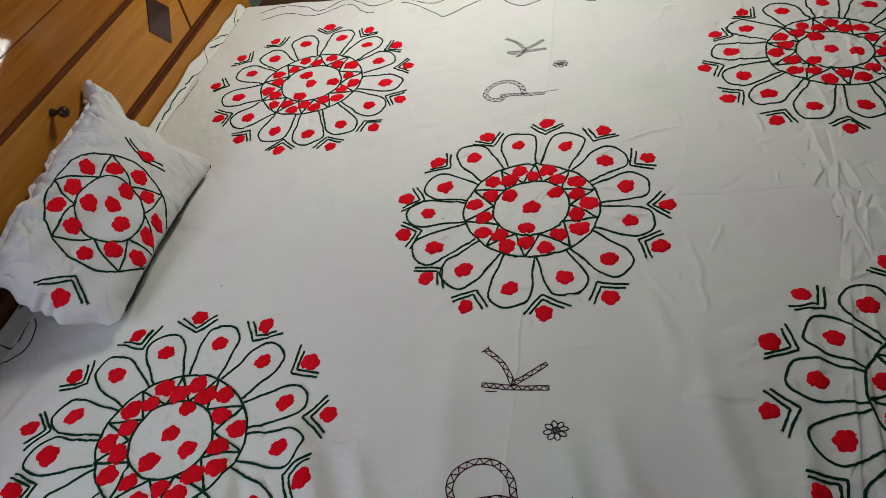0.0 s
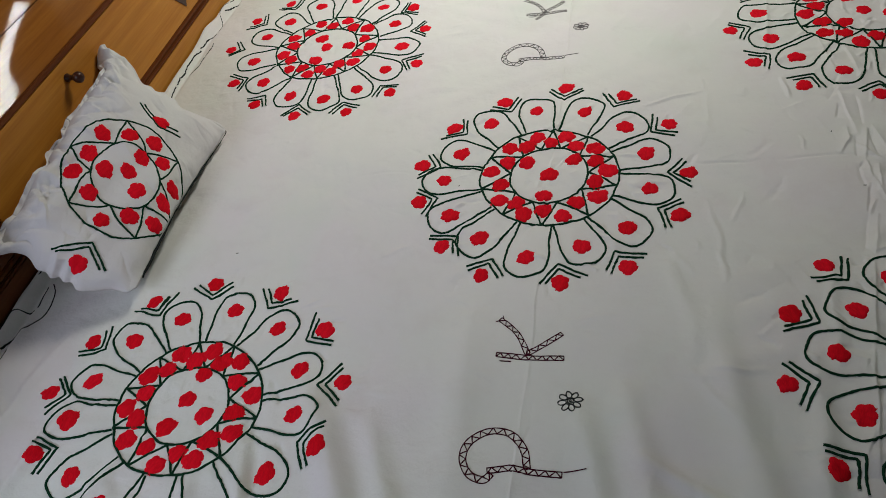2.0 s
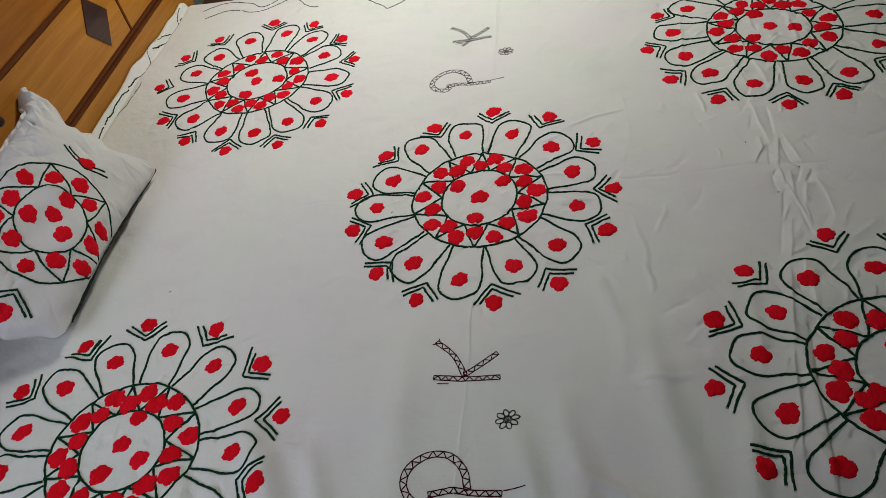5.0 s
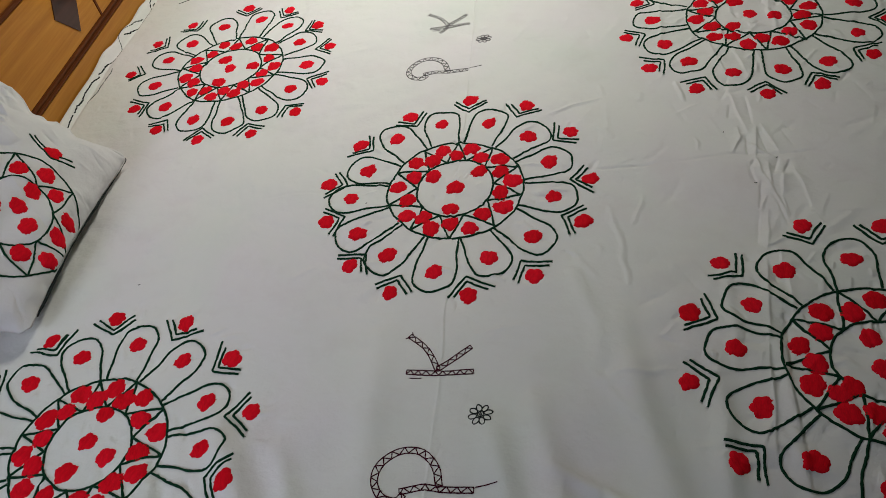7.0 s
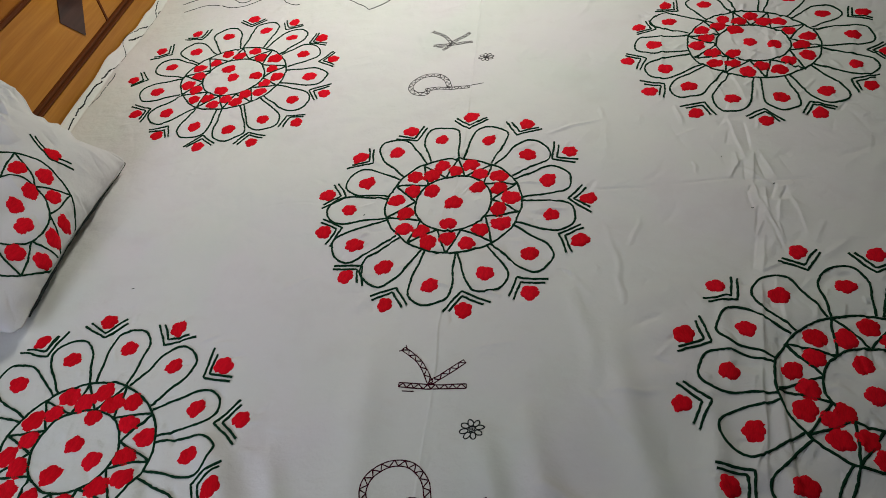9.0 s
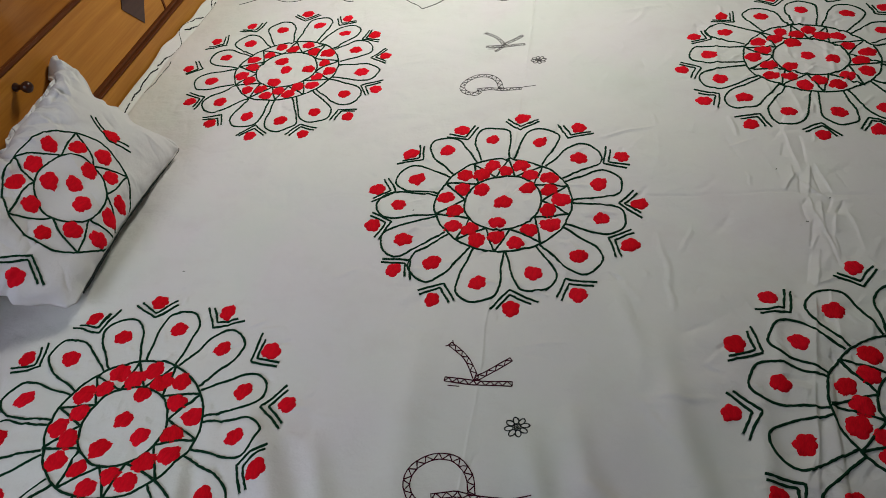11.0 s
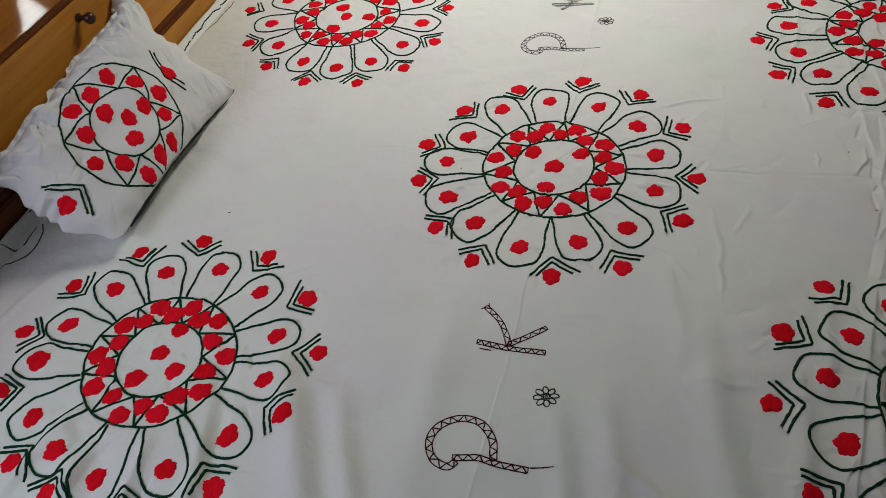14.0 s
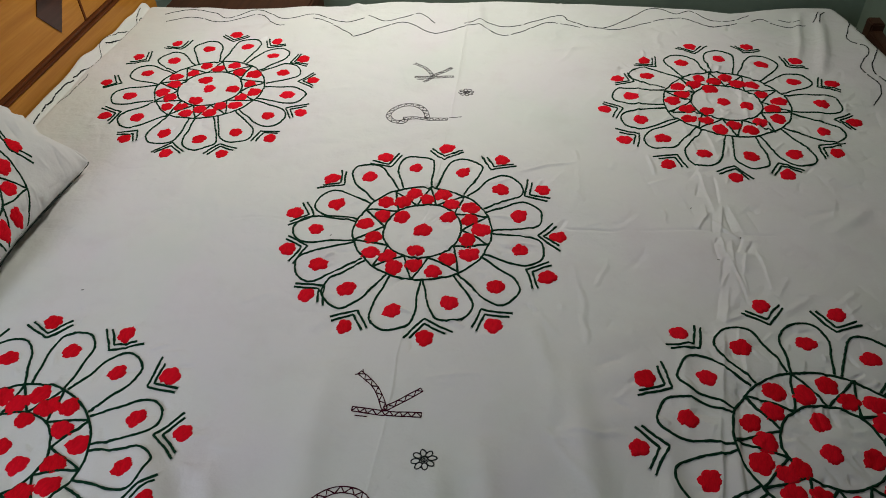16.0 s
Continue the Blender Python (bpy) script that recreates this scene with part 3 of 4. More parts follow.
def letter_p(ox, oy, s, mat, seed, lean=0.0, width=0.0095, line=0.0020):
    rnd = np.random.RandomState(seed)
    def at(*q):
        c, d = math.cos(lean), math.sin(lean)
        return [(ox + s * (x * c - y * d), oy + s * (x * d + y * c)) for x, y in q]
    lines = ladder(at((-0.042, -0.002), (-0.012, 0.004), (0.015, 0.0), (0.058, -0.001)), width * 0.85, 15)
    lines += ladder(curve(at((0.012, 0.004), (0.004, 0.034), (-0.018, 0.056), (-0.048, 0.058), (-0.072, 0.038), (-0.078, 0.012), (-0.066, -0.010), (-0.046, -0.016), (-0.036, -0.006)), 80), width, 30)
    lines += [at((0.060, 0.003), (0.090, 0.008))]
    return stitched("embroidered_letter", lines, cloth, line, mat, sheet, rnd, "outlined letter P stitched in thin dark thread", wobble=0.0002, step=0.003)


letter_k(-0.002, -0.395, 1.0, MAROON, 21)
letter_p(0.0, -0.583, 1.0, MAROON, 22)
letter_k(-0.046, 0.579, 0.92, GREY, 23, 0.10, line=0.0018, tail=True)
letter_p(-0.050, 0.385, 0.98, GREY, 24, 0.05, 0.011, line=0.0018)


def small_flower(cx, cy, s, seed, mat=BLACK):
    rnd = np.random.RandomState(seed)
    lines = [circle(cx, cy, 0.0045 * s, rnd, 16), circle(cx, cy, 0.002 * s, rnd, 10)]
    for i in range(8):
        x, y = polar(cx, cy, i * 45 + 12, 0.0118 * s)
        u = radians(i * 45 + 12)
        lines.append([(x + 0.0062 * s * math.cos(t) * math.cos(u) - 0.0042 * s * math.sin(t) * math.sin(u),
                       y + 0.0062 * s * math.cos(t) * math.sin(u) + 0.0042 * s * math.sin(t) * math.cos(u)) for t in np.linspace(0, 6.2832, 15)])
    return stitched("small_flower", lines, cloth, 0.0022, mat, sheet, rnd, "small daisy outlined in dark thread", wobble=0.0003, step=0.0025)


small_flower(0.063, -0.471, 1.0, 31)
small_flower(0.039, 0.503, 1.0, 32, GREY)


def running(p, seed, width=0.0026):
    """A line of running stitches along a path, with small gaps."""
    rnd = np.random.RandomState(seed)
    p = resample(p, 0.004)
    lines, k = [], 0
    while k < len(p) - 3:
        n = rnd.randint(9, 46)
        lines.append(p[k:k + n])
        k += n + rnd.randint(-1, 2)
    lines = [q for q in lines if len(q) > 2]
    return stitched("border_stitching", lines, cloth, width, BLACK, sheet, rnd, "wavy border line in thin black thread", step=0.005)


def border_wave(along, offset, start, stop, phase, seed):
    """A regular wavy line beside one edge of the sheet."""
    y = np.arange(start, stop, 0.004)
    wave = 0.024 * np.sin(25 * y + phase + 0.9 * np.sin(7 * y)) + 0.007 * np.sin(53 * y + 2 * phase)
    x = edge_foot(y) - offset + wave if along == "foot" else -0.937 + offset + (0.30 + 0.25 * np.sin(11 * y + phase)) * wave
    return running(np.stack([x, y], 1), seed, 0.0019 if along == "head" else 0.0026)


# crests and hollows of the far border's two lines, drawn freehand and broken in places
running(curve([(-0.86, 0.905), (-0.79, 0.935), (-0.717, 0.920), (-0.666, 0.885), (-0.598, 0.940), (-0.517, 0.888), (-0.482, 0.879), (-0.423, 0.903), (-0.329, 0.854), (-0.274, 0.881)], 90), 41)
running(curve([(-0.267, 0.903), (-0.214, 0.869), (-0.163, 0.893), (-0.121, 0.913), (-0.075, 0.855)], 50), 42)
running(curve([(0.004, 0.859), (0.050, 0.874), (0.123, 0.850), (0.251, 0.922), (0.288, 0.892), (0.376, 0.862), (0.489, 0.976), (0.534, 0.990), (0.574, 0.962), (0.612, 0.984), (0.652, 0.937), (0.706, 0.925), (0.767, 0.970)], 130), 43)
running(curve([(-0.84, 0.860), (-0.77, 0.885), (-0.670, 0.856), (-0.589, 0.911), (-0.516, 0.845), (-0.487, 0.839)], 60), 44)
running(curve([(-0.417, 0.878), (-0.381, 0.862), (-0.300, 0.790), (-0.272, 0.778), (-0.166, 0.861), (-0.069, 0.801), (0.032, 0.850), (0.118, 0.800), (0.222, 0.880), (0.313, 0.859)], 100), 45)
running(curve([(0.361, 0.858), (0.412, 0.854), (0.527, 0.928), (0.597, 0.931), (0.656, 0.885), (0.725, 0.909)], 60), 46)
running(curve([(0.765, 0.928), (0.796, 0.950), (0.827, 0.913), (0.859, 0.898), (0.899, 0.913)], 40), 47)
running(curve([(0.839, 0.948), (0.867, 0.932), (0.889, 0.933)], 16), 48)
# the lines turn the corner and run down the foot of the sheet
running(curve([(0.953, 0.995), (0.939, 0.963), (0.924, 0.928)], 16), 49, 0.0030)
running(curve([(0.968, 0.995), (0.950, 0.964), (0.936, 0.918)], 16), 50, 0.0030)
running(curve([(1.020, 0.955), (1.008, 0.908), (0.982, 0.832), (1.012, 0.796), (1.011, 0.760), (0.969, 0.677), (0.985, 0.597), (0.971, 0.546), (0.945, 0.507)], 90), 51, 0.0030)
running(curve([(1.030, 0.905), (1.025, 0.886), (1.034, 0.854), (1.041, 0.800), (1.036, 0.774), (0.993, 0.673), (1.004, 0.612), (1.015, 0.560), (0.990, 0.500)], 90), 52, 0.0030)
border_wave("foot", 0.090, -0.80, 0.48, 0.0, 53)
border_wave("foot", 0.120, -0.80, 0.49, 0.9, 54)
border_wave("head", 0.000, -0.27, 0.93, 0.0, 55)
border_wave("head", 0.010, 0.10, 0.22, 2.2, 56)
border_wave("head", 0.012, 0.40, 0.56, 2.2, 60)
border_wave("head", 0.008, 0.70, 0.90, 0.6, 61)
# two loose bows of the head border below the pillow
running(curve([(-0.944, -0.42), (-0.949, -0.360), (-0.921, -0.341), (-0.918, -0.319), (-0.931, -0.280)], 40), 57)
running(curve([(-0.935, -0.430), (-0.924, -0.388), (-0.907, -0.378), (-0.891, -0.347), (-0.899, -0.301), (-0.918, -0.279)], 40), 58)
border_wave("head", 0.000, -0.84, -0.43, 0.0, 59)


def speck(x, y, turn):
    v, f = cord([[(x - 0.0022 * math.cos(turn), y - 0.0022 * math.sin(turn)), (x, y + 0.0006), (x + 0.0022 * math.cos(turn), y + 0.0022 * math.sin(turn))]], cloth, 0.0018, np.random.RandomState(7), step=0.0015)
    return part("loose_thread", mesh_from("loose_thread", v, f, BLACK), sheet, "tiny dark thread end")


for place in ((-0.565, -0.193, 0.4), (0.495, 0.105, 1.3), (0.571, 0.027, 1.0), (0.522, -0.037, 0.2), (-0.166, -0.022, 1.2)):
    speck(*place)

# ---- the bed ----
def bed():
    top = tagged(new("bed"), "wooden bed with a storage headboard of varnished planks", "bed")
    hx = -0.955
    # headboard front, between the floor and the dark band at its top
    part("headboard_panel", box_mesh("headboard_panel", hx - 0.03, hx, -0.2485, 0.6715, 0.580, 0.755, OAK, 0.002), top)
    # the panels past the upright joint carry that shadow in their colour
    part("headboard_panel", box_mesh("headboard_panel", hx - 0.03, hx, -1.0, -0.2505, 0.580, 0.755, OAK_RED_SHADED, 0.002), top, "reddish wooden panel with shadow put into its colour")
    part("headboard_panel", box_mesh("headboard_panel", hx - 0.03, hx, 0.6795, 1.05, 0.580, 0.755, OAK, 0.002), top)
    part("headboard_base", box_mesh("headboard_base", hx - 0.03, hx, -0.2485, 1.05, 0.0, 0.5555, OAK, 0.002), top)
    part("headboard_base", box_mesh("headboard_base", hx - 0.03, hx, -1.0, -0.2505, 0.0, 0.5555, OAK_RED_SHADED, 0.002), top, "reddish wooden panel with shadow put into its colour")
    for z0, z1 in ((0.556, 0.5655), (0.5695, 0.5795)):
        part("inlay_strip", box_mesh("inlay_strip", hx - 0.03, hx + 0.003, -1.0, 1.05, z0, z1, MAHOGANY, 0.0025), top, "dark reddish moulding strip")
    part("inlay_groove", box_mesh("inlay_groove", hx - 0.03, hx - 0.002, -1.0, 1.05, 0.566, 0.569, OAK_RED_SHADED), top, "lighter groove between two dark strips")
    part("inlay_strip", box_mesh("inlay_strip", hx - 0.03, hx + 0.003, -1.0, 1.05, 0.7555, 0.7675, MAHOGANY, 0.002), top, "dark reddish moulding strip")
    part("inlay_strip", box_mesh("inlay_strip", hx - 0.03, hx + 0.0015, 0.672, 0.679, 0.580, 0.755, MAHOGANY), top, "thin dark upright strip")
    # sloping plank over the band
    plank = box_mesh("headboard_slope", -0.02, 0.0, -1.0, 1.05, 0.0, 0.09, OAK_UPPER, 0.002)
    part("headboard_slope", plank, top, "glossy sloping plank", pose(hx, 0, 0.768, 0, -38, 0))
    plank = box_mesh("headboard_slope", -0.02, 0.0, -1.0, 1.05, 0.092, 0.34, OAK_UPPER, 0.002)
    part("headboard_slope", plank, top, "glossy sloping plank", pose(hx, 0, 0.768, 0, -38, 0))
    # diamond inlay
    bm = bmesh.new()
    c = [bm.verts.new((hx + 0.0025, y, z)) for y, z in ((0.561, 0.601), (0.615, 0.672), (0.546, 0.741), (0.496, 0.671))]
    face = bm.faces.new(c)
    ext = bmesh.ops.extrude_face_region(bm, geom=[face])
    for v in ext["geom"]:
        if isinstance(v, bmesh.types.BMVert):
            v.co.x -= 0.01
    bmesh.ops.recalc_face_normals(bm, faces=bm.faces)
    me = bpy.data.meshes.new("diamond_inlay")
    bm.to_mesh(me)
    bm.free()
    me.materials.append(EBONY)
    part("diamond_inlay", me, top, "dark brown diamond-shaped inlay")
    # knob: a turned stem and ball
    prof = [(0.0, 0.008), (0.003, 0.009), (0.005, 0.006), (0.015, 0.005), (0.019, 0.008), (0.023, 0.0105), (0.028, 0.0118), (0.033, 0.0108), (0.037, 0.007), (0.0385, 0.0)]
    n, verts, faces = 24, [], []
    for x, r in prof:
        verts += [(x, r * math.cos(6.2832 * i / n), r * math.sin(6.2832 * i / n)) for i in range(n)]
    for k in range(len(prof) - 1):
        faces += [(k * n + i, k * n + (i + 1) % n, (k + 1) * n + (i + 1) % n, (k + 1) * n + i) for i in range(n)]
    part("door_knob", mesh_from("door_knob", verts, faces, KNOB), top, "small dark turned wooden knob", pose(hx, 0.077, 0.722))
    # frame under the mattress
    part("side_rail", box_mesh("side_rail", hx, 1.10, 0.99, 1.03, 0.16, 0.30, RAIL, 0.004), top)
    part("side_rail", box_mesh("side_rail", hx, 1.10, -0.85, -0.81, 0.16, 0.30, RAIL, 0.004), top)
    part("foot_rail", box_mesh("foot_rail", 1.10, 1.135, -0.85, 1.03, 0.12, 0.45, RAIL, 0.004), top)
    part("slat_deck", box_mesh("slat_deck", hx, 1.10, -0.81, 0.99, 0.22, 0.26, RAIL), top)
    for x in (-0.93, 1.1175):
        for y in (-0.83, 1.01):
            part("leg", box_mesh("leg", x - 0.018, x + 0.018, y - 0.025, y + 0.02, 0.0, 0.47 if x > 0 else 0.16, RAIL, 0.004), top)
    return top


bed()
tagged(part("mattress", box_mesh("mattress", -0.95, 1.05, -0.82, 0.95, 0.26, 0.478, TICKING, 0.02)), "pink mattress under the white bedsheet", "mattress")


tagged(part("side_table", box_mesh("side_table", -0.96, -0.5, 1.075, 1.29, 0.0, 0.43, RAIL, 0.006)), "dark brown wooden side table beside the bed", "table")


# ---- the pillow ----
O = Vector((-0.826, -0.058, 0.598))
E1, E2 = Vector((0.010, 0.998, 0.067)), Vector((0.779, 0.035, -0.626))
N = Vector((0.627, -0.058, 0.777))
# corners in the pillow's own plane: along, across, out
PC = {(-1, -1): (-0.262, -0.122, -0.008), (1, -1): (0.268, -0.150, 0.010), (-1, 1): (-0.262, 0.128, 0.020), (1, 1): (0.214, 0.146, -0.012)}


GATHERS = np.random.RandomState(12).uniform((-0.97, 0.030, -1.0, -0.35), (0.97, 0.085, 1.0, 0.35), (20, 4))


def crumples(seed, count):
    """Short creases strewn over the cover: middle, direction, length, width and height in metres."""
    rnd = np.random.RandomState(seed)
    rows = []
    for _ in range(count):
        rim = rnd.rand() < 0.6
        u, v = rnd.uniform(-0.95, 0.95), (rnd.uniform(-0.98, -0.55) if rim else rnd.uniform(-0.8, 0.95))
        turn = (1.57 if rim else rnd.uniform(0, 3.14)) + rnd.normal(0, 0.6)
        rows.append((0.25 * u, 0.135 * v, turn, rnd.uniform(0.012, 0.040), rnd.uniform(0.003, 0.011 if rim else 0.007), rnd.uniform(0.0025, 0.0105 if rim else 0.0038) * rnd.choice((-1, -1, 1))))
    return rows


CRUMPLES = crumples(33, 140)


def pillow_point(u, v, side=1.0):
    """u, v in -1..1 over the pillow; side 1: front, -1: back."""
    u, v = np.asarray(u, float), np.asarray(v, float)
    s = r = h = 0
    for (a, b), (ps, pr, ph) in PC.items():
        w = (1 + a * u) * (1 + b * v) / 4
        s, r, h = s + w * ps, r + w * pr, h + w * ph
    # sides drawn in between the corners
    s = s - 0.020 * u * np.abs(u) ** 3 * (1 - v * v) * np.where(u > 0, 1.15, -0.9)
    r = r - 0.010 * v * np.abs(v) ** 3 * (1 - u * u)
    r = r + 0.011 * np.exp(-((u - 0.68) / 0.15) ** 2) * np.clip(-v, 0, 1) ** 2
    s = s - 0.003 * np.exp(-((v + 0.25) / 0.3) ** 2) * np.clip(u, 0, 1) ** 5
    s = s + 0.022 * np.exp(-((v + 0.45) / 0.35) ** 2) * np.clip(-u, 0, 1) ** 5
    # a thin flat hem runs round the filled part
    ub, vb = np.clip(np.abs(u) / np.where(u > 0, 0.965, 1.0), 0, 1), np.clip(np.abs(v) / np.where(v > 0, 1.0, 0.92), 0, 1)
    puff = (1 - ub ** 4) ** 0.55 * (1 - vb ** 4) ** np.where(v > 0, 0.55 + 0.40 * np.clip((0.6 - u) / 0.6, 0, 1), 0.55)
    # the lower side rolls under and the filling lies in soft lumps
    puff = puff * (1 + 0.10 * np.sin(5.3 * u + 2.1 * v + 0.7) + 0.07 * np.sin(9.1 * v - 6.7 * u + 1.9))
    rim = np.clip(np.minimum(1 - np.abs(u), 1 - np.abs(v)) / 0.01, 0, 1)
    # on its underside the lower border stands off the sheet
    back = np.where(side < 0, 1 - 1.15 * np.clip((v + 0.1) / 0.7, 0, 1) * np.clip((0.45 - u) / 0.4, 0, 1), 1.0)
    h = h + side * (0.050 * puff * back + 0.0016 * rim)
    for cs, cr, turn, ln, wd, hh in CRUMPLES:
        p, q = 0.25 * u - cs, 0.135 * v - cr
        a, b = p * math.cos(turn) + q * math.sin(turn), q * math.cos(turn) - p * math.sin(turn)
        b = b + 0.12 * a * np.sin(90 * a)
        h = h + np.where(side > 0, hh, 0.0) * np.exp(-(a / ln) ** 2) * np.exp(-np.abs(b) / wd) * rim
    hem = np.maximum(np.clip((np.abs(u) - 0.90) / 0.1, 0, 1), np.clip((np.abs(v) - 0.82) / 0.18, 0, 1))
    gather = 0.25 + 0.75 * np.clip(-v * 1.6, 0, 1) * np.clip((u + 0.9) / 0.3, 0, 1)
    h = h + hem * gather * (0.0050 * np.sin(17 * u + 5 * np.sin(4.3 * u + 1) + 2 * v) * np.sin(7 * v + 5 * u + 2) + 0.0016 * np.sin(47 * u + 3 * np.sin(11 * u) + 23 * v))
    h = h + np.clip(v, 0, 1) ** 2 * (0.026 * np.clip((0.55 - u) / 0.8, 0, 1) - 0.006)
    # gathers along the sewn edges
    edge = np.clip(1 - (1 - np.abs(v)) / 0.38, 0, 1) + np.clip(1 - (1 - np.abs(u)) / 0.25, 0, 1)
    up = 0.25 + 0.75 * (v < 0)
    gather = 0.0
    for k, (pos, wid, amp, slant) in enumerate(GATHERS):
        gather = gather + amp * np.exp(-((u - pos - slant * (1 + v)) / wid) ** 2) + 0.6 * amp * np.exp(-((u + pos * 0.9 - slant * (1 - v)) / wid) ** 2) * (v > 0)
    h = h + up * 0.015 * edge * gather * np.clip((1 - np.abs(u)) / 0.12, 0, 1) - 0.006 * up * np.exp(-((u - 0.45 - 0.2 * v) / 0.10) ** 2) * np.clip(-v - 0.2, 0, 1)
    s = s + (0.0055 * np.sin(9 * v + 1) + 0.003 * np.sin(21 * v + 2 + 3 * np.sin(5 * v))) * np.clip((np.abs(u) - 0.75) / 0.25, 0, 1)
    r = r + 0.0045 * up * edge * gather * np.clip((np.abs(v) - 0.7) / 0.2, 0, 1)
    r = r + (0.0045 * np.sin(13 * u + 3 * np.sin(5 * u + 0.5)) + 0.0020 * np.sin(31 * u + 4 * np.sin(7 * u))) * np.clip((-v - 0.7) / 0.3, 0, 1)
    # blunt, slightly lobed corners
    ear = (u > 0) & (v < 0)
    a, b = np.where(ear, 0.17, 0.06), np.where(ear, 0.44, 0.12)
    pu, pv = np.clip((np.abs(u) - 1 + a) / a, 0, 1), np.clip((np.abs(v) - 1 + b) / b, 0, 1)
    shrink = np.maximum(pu, pv) / np.maximum(np.hypot(pu, pv), 1e-6) - 1
    shrink = np.where((pu > 0) & (pv > 0), shrink, 0)
    s = s + np.sign(u) * 0.255 * a * pu * shrink
    r = r + np.sign(v) * 0.140 * b * pv * shrink
    tip = np.where(ear, np.clip(1.5 * pu, 0, 1) * np.clip(1.5 * pv, 0, 1), 0)
    s, r = s + 0.014 * tip, r - 0.016 * tip
    h = h + side * 0.017 * np.exp(-((u - 0.90) / 0.10) ** 2 - ((v + 0.78) / 0.26) ** 2) * rim + 0.010 * np.exp(-((u - 1.0) / 0.10) ** 2 - ((v - 0.9) / 0.22) ** 2)
    return s, r, h


def pillow_world(s, r, h):
    s, r, h = (np.asarray(q, float)[..., None] for q in (s, r, h))
    return np.array(O) + s * np.array(E1) + r * np.array(E2) + h * np.array(N)


class Cover:
    """Places embroidery on the pillow's front, in its own plane."""
    def uv(self, s, r):
        u = np.clip((np.asarray(s, float) + 0.010) / 0.253, -0.97, 0.97)
        v = np.clip(np.asarray(r, float) / 0.136, -0.97, 0.97)
        for _ in range(6):
            s1, r1, _h = pillow_point(u, v)
            u = np.clip(u + (s - s1) / 0.253, -0.985, 0.985)
            v = np.clip(v + (r - r1) / 0.136, -0.985, 0.985)
        return u, v

    def at(self, p, lift):
        u, v = self.uv(p[:, 0], p[:, 1])
        s, r, h = pillow_point(u, v)
        return pillow_world(s, r, h + lift)

    def flat(self, s, r, turn, size):
        u, v = self.uv(np.array([s]), np.array([r]))
        def w(a, b):
            return Vector(pillow_world(*pillow_point(a, b))[0])
        n = (w(u, v + 0.03) - w(u, v - 0.03)).cross(w(u + 0.03, v) - w(u - 0.03, v)).normalized()
        if n.dot(N) < 0:
            n = -n
        q = Vector((0, 0, 1)).rotation_difference(n).to_matrix().to_4x4()
        return Matrix.Translation(w(u, v) + n * 0.0004) @ q @ pose(0, 0, 0, 0, 0, turn) @ Matrix.Diagonal((*size, 1, 1))


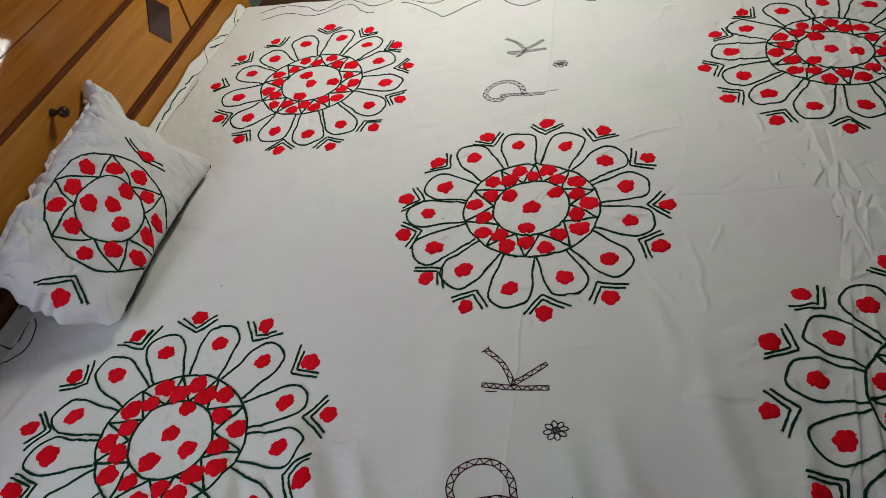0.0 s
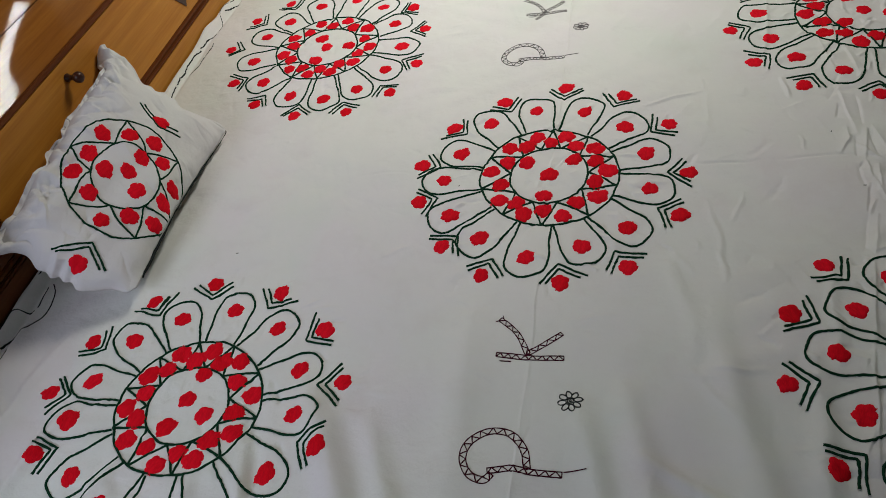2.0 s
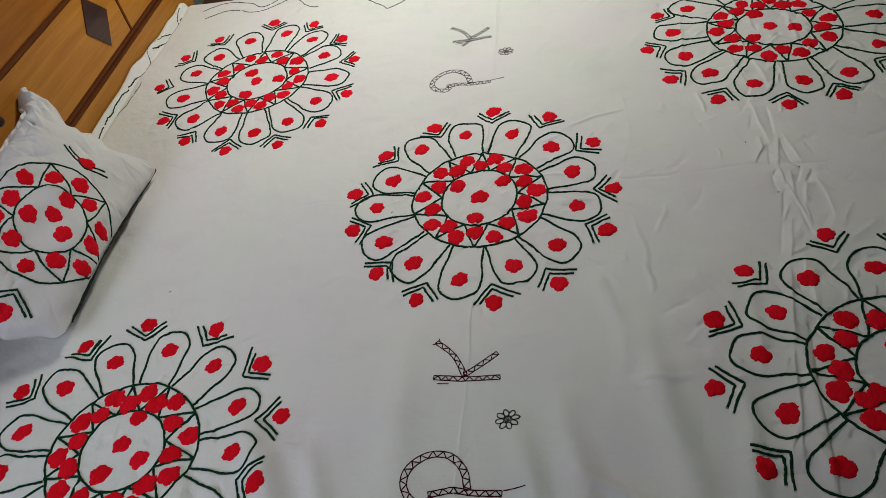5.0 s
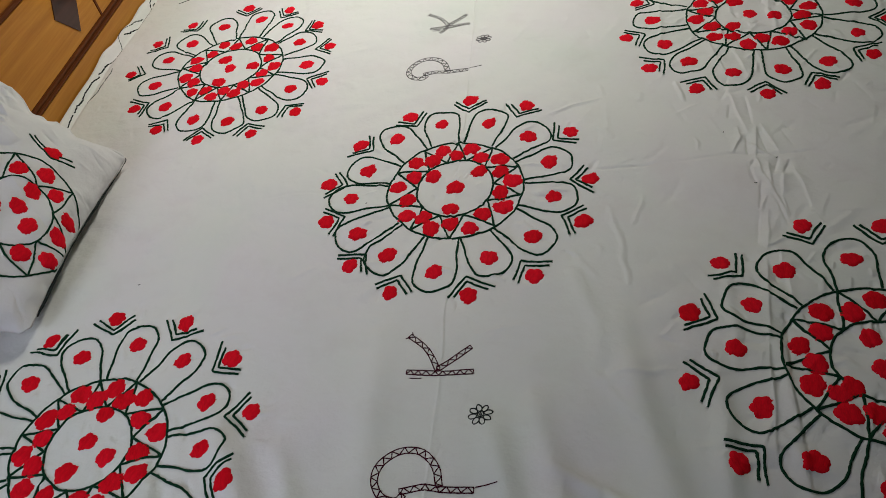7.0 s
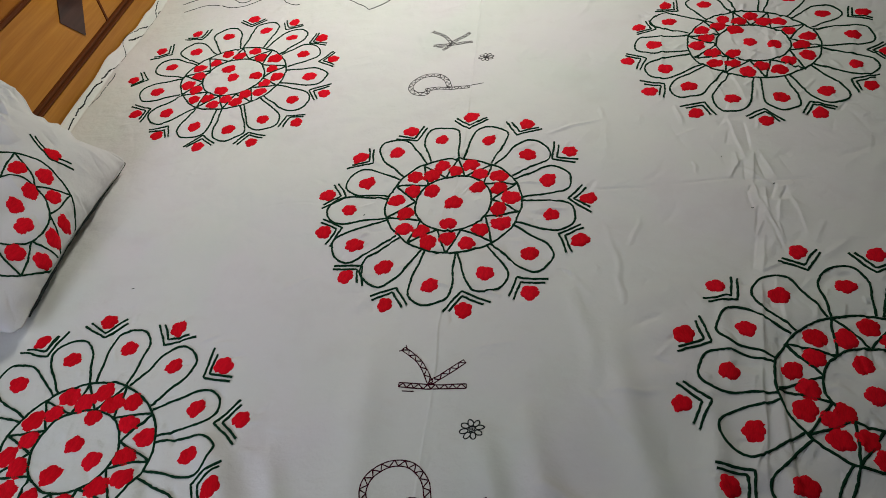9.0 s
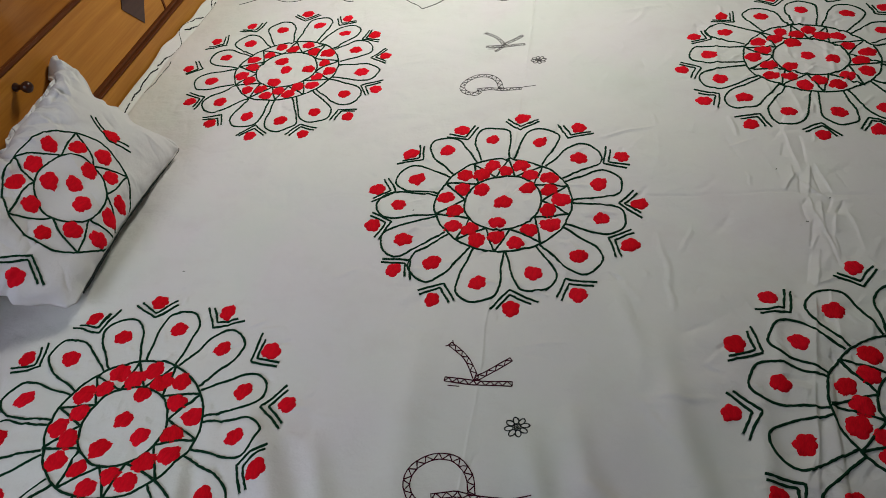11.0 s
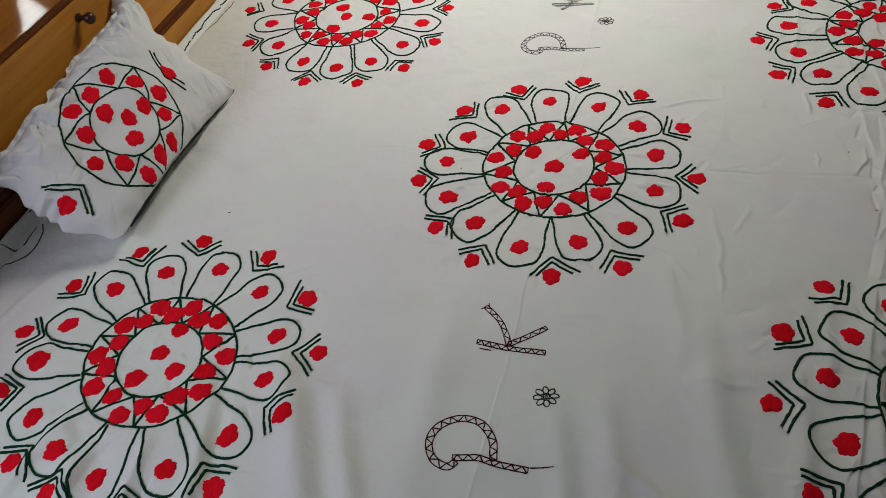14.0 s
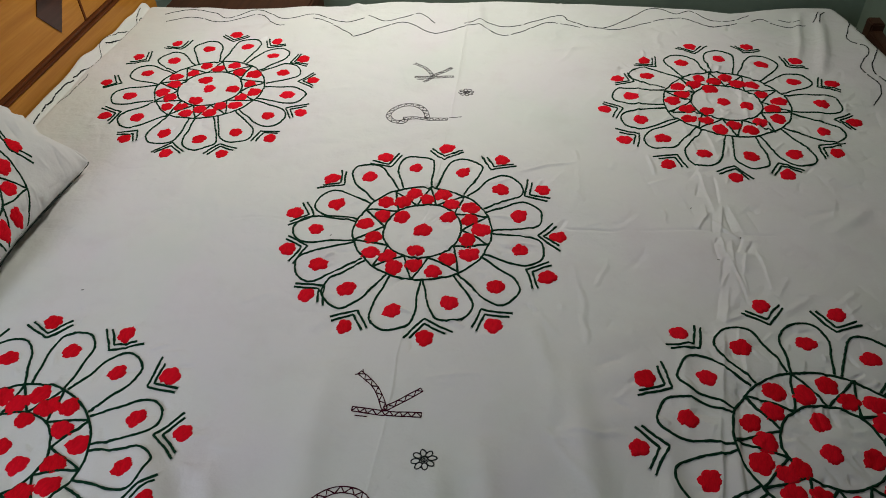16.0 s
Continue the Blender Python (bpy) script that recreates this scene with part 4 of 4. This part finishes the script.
def pillow():
    n, m = 260, 150
    u, v = np.meshgrid(np.linspace(-1, 1, n), np.linspace(-1, 1, m))
    verts, faces = [], []
    for side in (1.0, -1.0):
        p = pillow_world(*pillow_point(u, v, side)).reshape(-1, 3)
        base = len(verts)
        verts += list(p)
        idx = base + np.arange(n * m).reshape(m, n)
        q = np.stack([idx[:-1, :-1], idx[:-1, 1:], idx[1:, 1:], idx[1:, :-1]], -1).reshape(-1, 4)
        faces += (q[:, ::-1] if side > 0 else q).tolist()
    me = mesh_from("pillow", verts, faces, COVER)
    bm = bmesh.new()
    bm.from_mesh(me)
    bmesh.ops.remove_doubles(bm, verts=bm.verts, dist=0.0004)
    bmesh.ops.recalc_face_normals(bm, faces=bm.faces)
    bm.to_mesh(me)
    bm.free()
    top = tagged(new("pillow", me), "white cotton pillow with red and green embroidery against the headboard", "pillow")
    # dark strip on the lower edge: the cover's sewn seam, and shade of the gap below
    n, m = 120, 6
    u = np.linspace(-0.85, 0.99, n)
    mid = pillow_world(*pillow_point(u, np.full(n, 1.0))) + 0.0020 * np.array(E2) - 0.0030 * np.array(N)
    # the swelling round u = -0.6 is gap shade modelled as black strip
    thick = 0.0009 + 0.0017 * np.exp(-((u - 0.35) / 0.25) ** 2) + 0.0024 * np.exp(-((u + 0.60) / 0.24) ** 2) + 0.0003 * np.sin(40 * u)
    verts = [p + t * (math.cos(6.2832 * k / m) * np.array(E2) + math.sin(6.2832 * k / m) * np.array(N)) for p, t in zip(mid, thick) for k in range(m)]
    faces = [(i * m + k, i * m + (k + 1) % m, (i + 1) * m + (k + 1) % m, (i + 1) * m + k) for i in range(n - 1) for k in range(m)]
    part("edge_seam_and_shade", mesh_from("edge_seam_and_shade", verts, faces, BLACK), top, "dark thread seam and painted gap shade along the lower edge")
    rnd = np.random.RandomState(61)
    cover = Cover()
    cx, cy = -0.0535, 0.0215

    def oval(a, k):
        p, q = 0.1333 * k * math.cos(radians(a)), 0.1086 * k * math.sin(radians(a))
        return (cx - 0.89 * p + 0.45 * q, cy + 0.45 * p + 0.89 * q)

    teeth = (174, 111, 47, 4, -65, -124)
    touch = (137, 82, 27, -33, -100, -165)
    lines = [[oval(a, 1.0) for a in range(0, 361, 6)], [oval(a, 0.55) for a in range(0, 361, 8)]]
    for i, a in enumerate(teeth):
        for b in (touch[i], touch[i - 1]):
            turn = (b - a + 180) % 360 - 180
            lines.append([oval(a + turn * t ** 1.15, 1.0 - 0.45 * t ** 0.85) for t in np.linspace(0, 1, 7)])
    ring = stitched("embroidered_medallion", lines, cover, 0.0040, GREEN, top, rnd, "round embroidered medallion in red and dark green thread")
    for s, r in ((.018, -.053), (.037, -.009), (.045, .037), (.009, .068), (-.031, .106), (-.074, .103), (-.125, .105), (-.132, .061), (-.159, .022), (-.113, -.020),
                 (-.080, -.064), (-.031, -.056), (-.056, -.017), (-.040, .021), (-.001, .030), (-.076, .051)):
        sew_flower(ring, cover, s, r, rnd, 0.87, 1.14, -1.48)
    for (fs, fr), apex, one, two in (((.107, .027), (.091, .028), (.128, -.024), (.096, .073)), ((-.249, .023), (-.206, .029), (-.240, -.028), (-.247, .069))):
        a = np.array(apex)
        off = (np.array((fs, fr)) - a)
        off = off / np.linalg.norm(off) * 0.010
        lines = [[one, a, two], [a + off + 0.82 * (np.array(one) - a), a + off, a + off + 0.82 * (np.array(two) - a)]]
        stitched("chevron", lines, cover, 0.0042, GREEN, top, rnd, "double angle in dark green thread")
        sew_flower(top, cover, fs, fr, rnd, 0.88, 1.1, -1.48)
    return top


pillow()
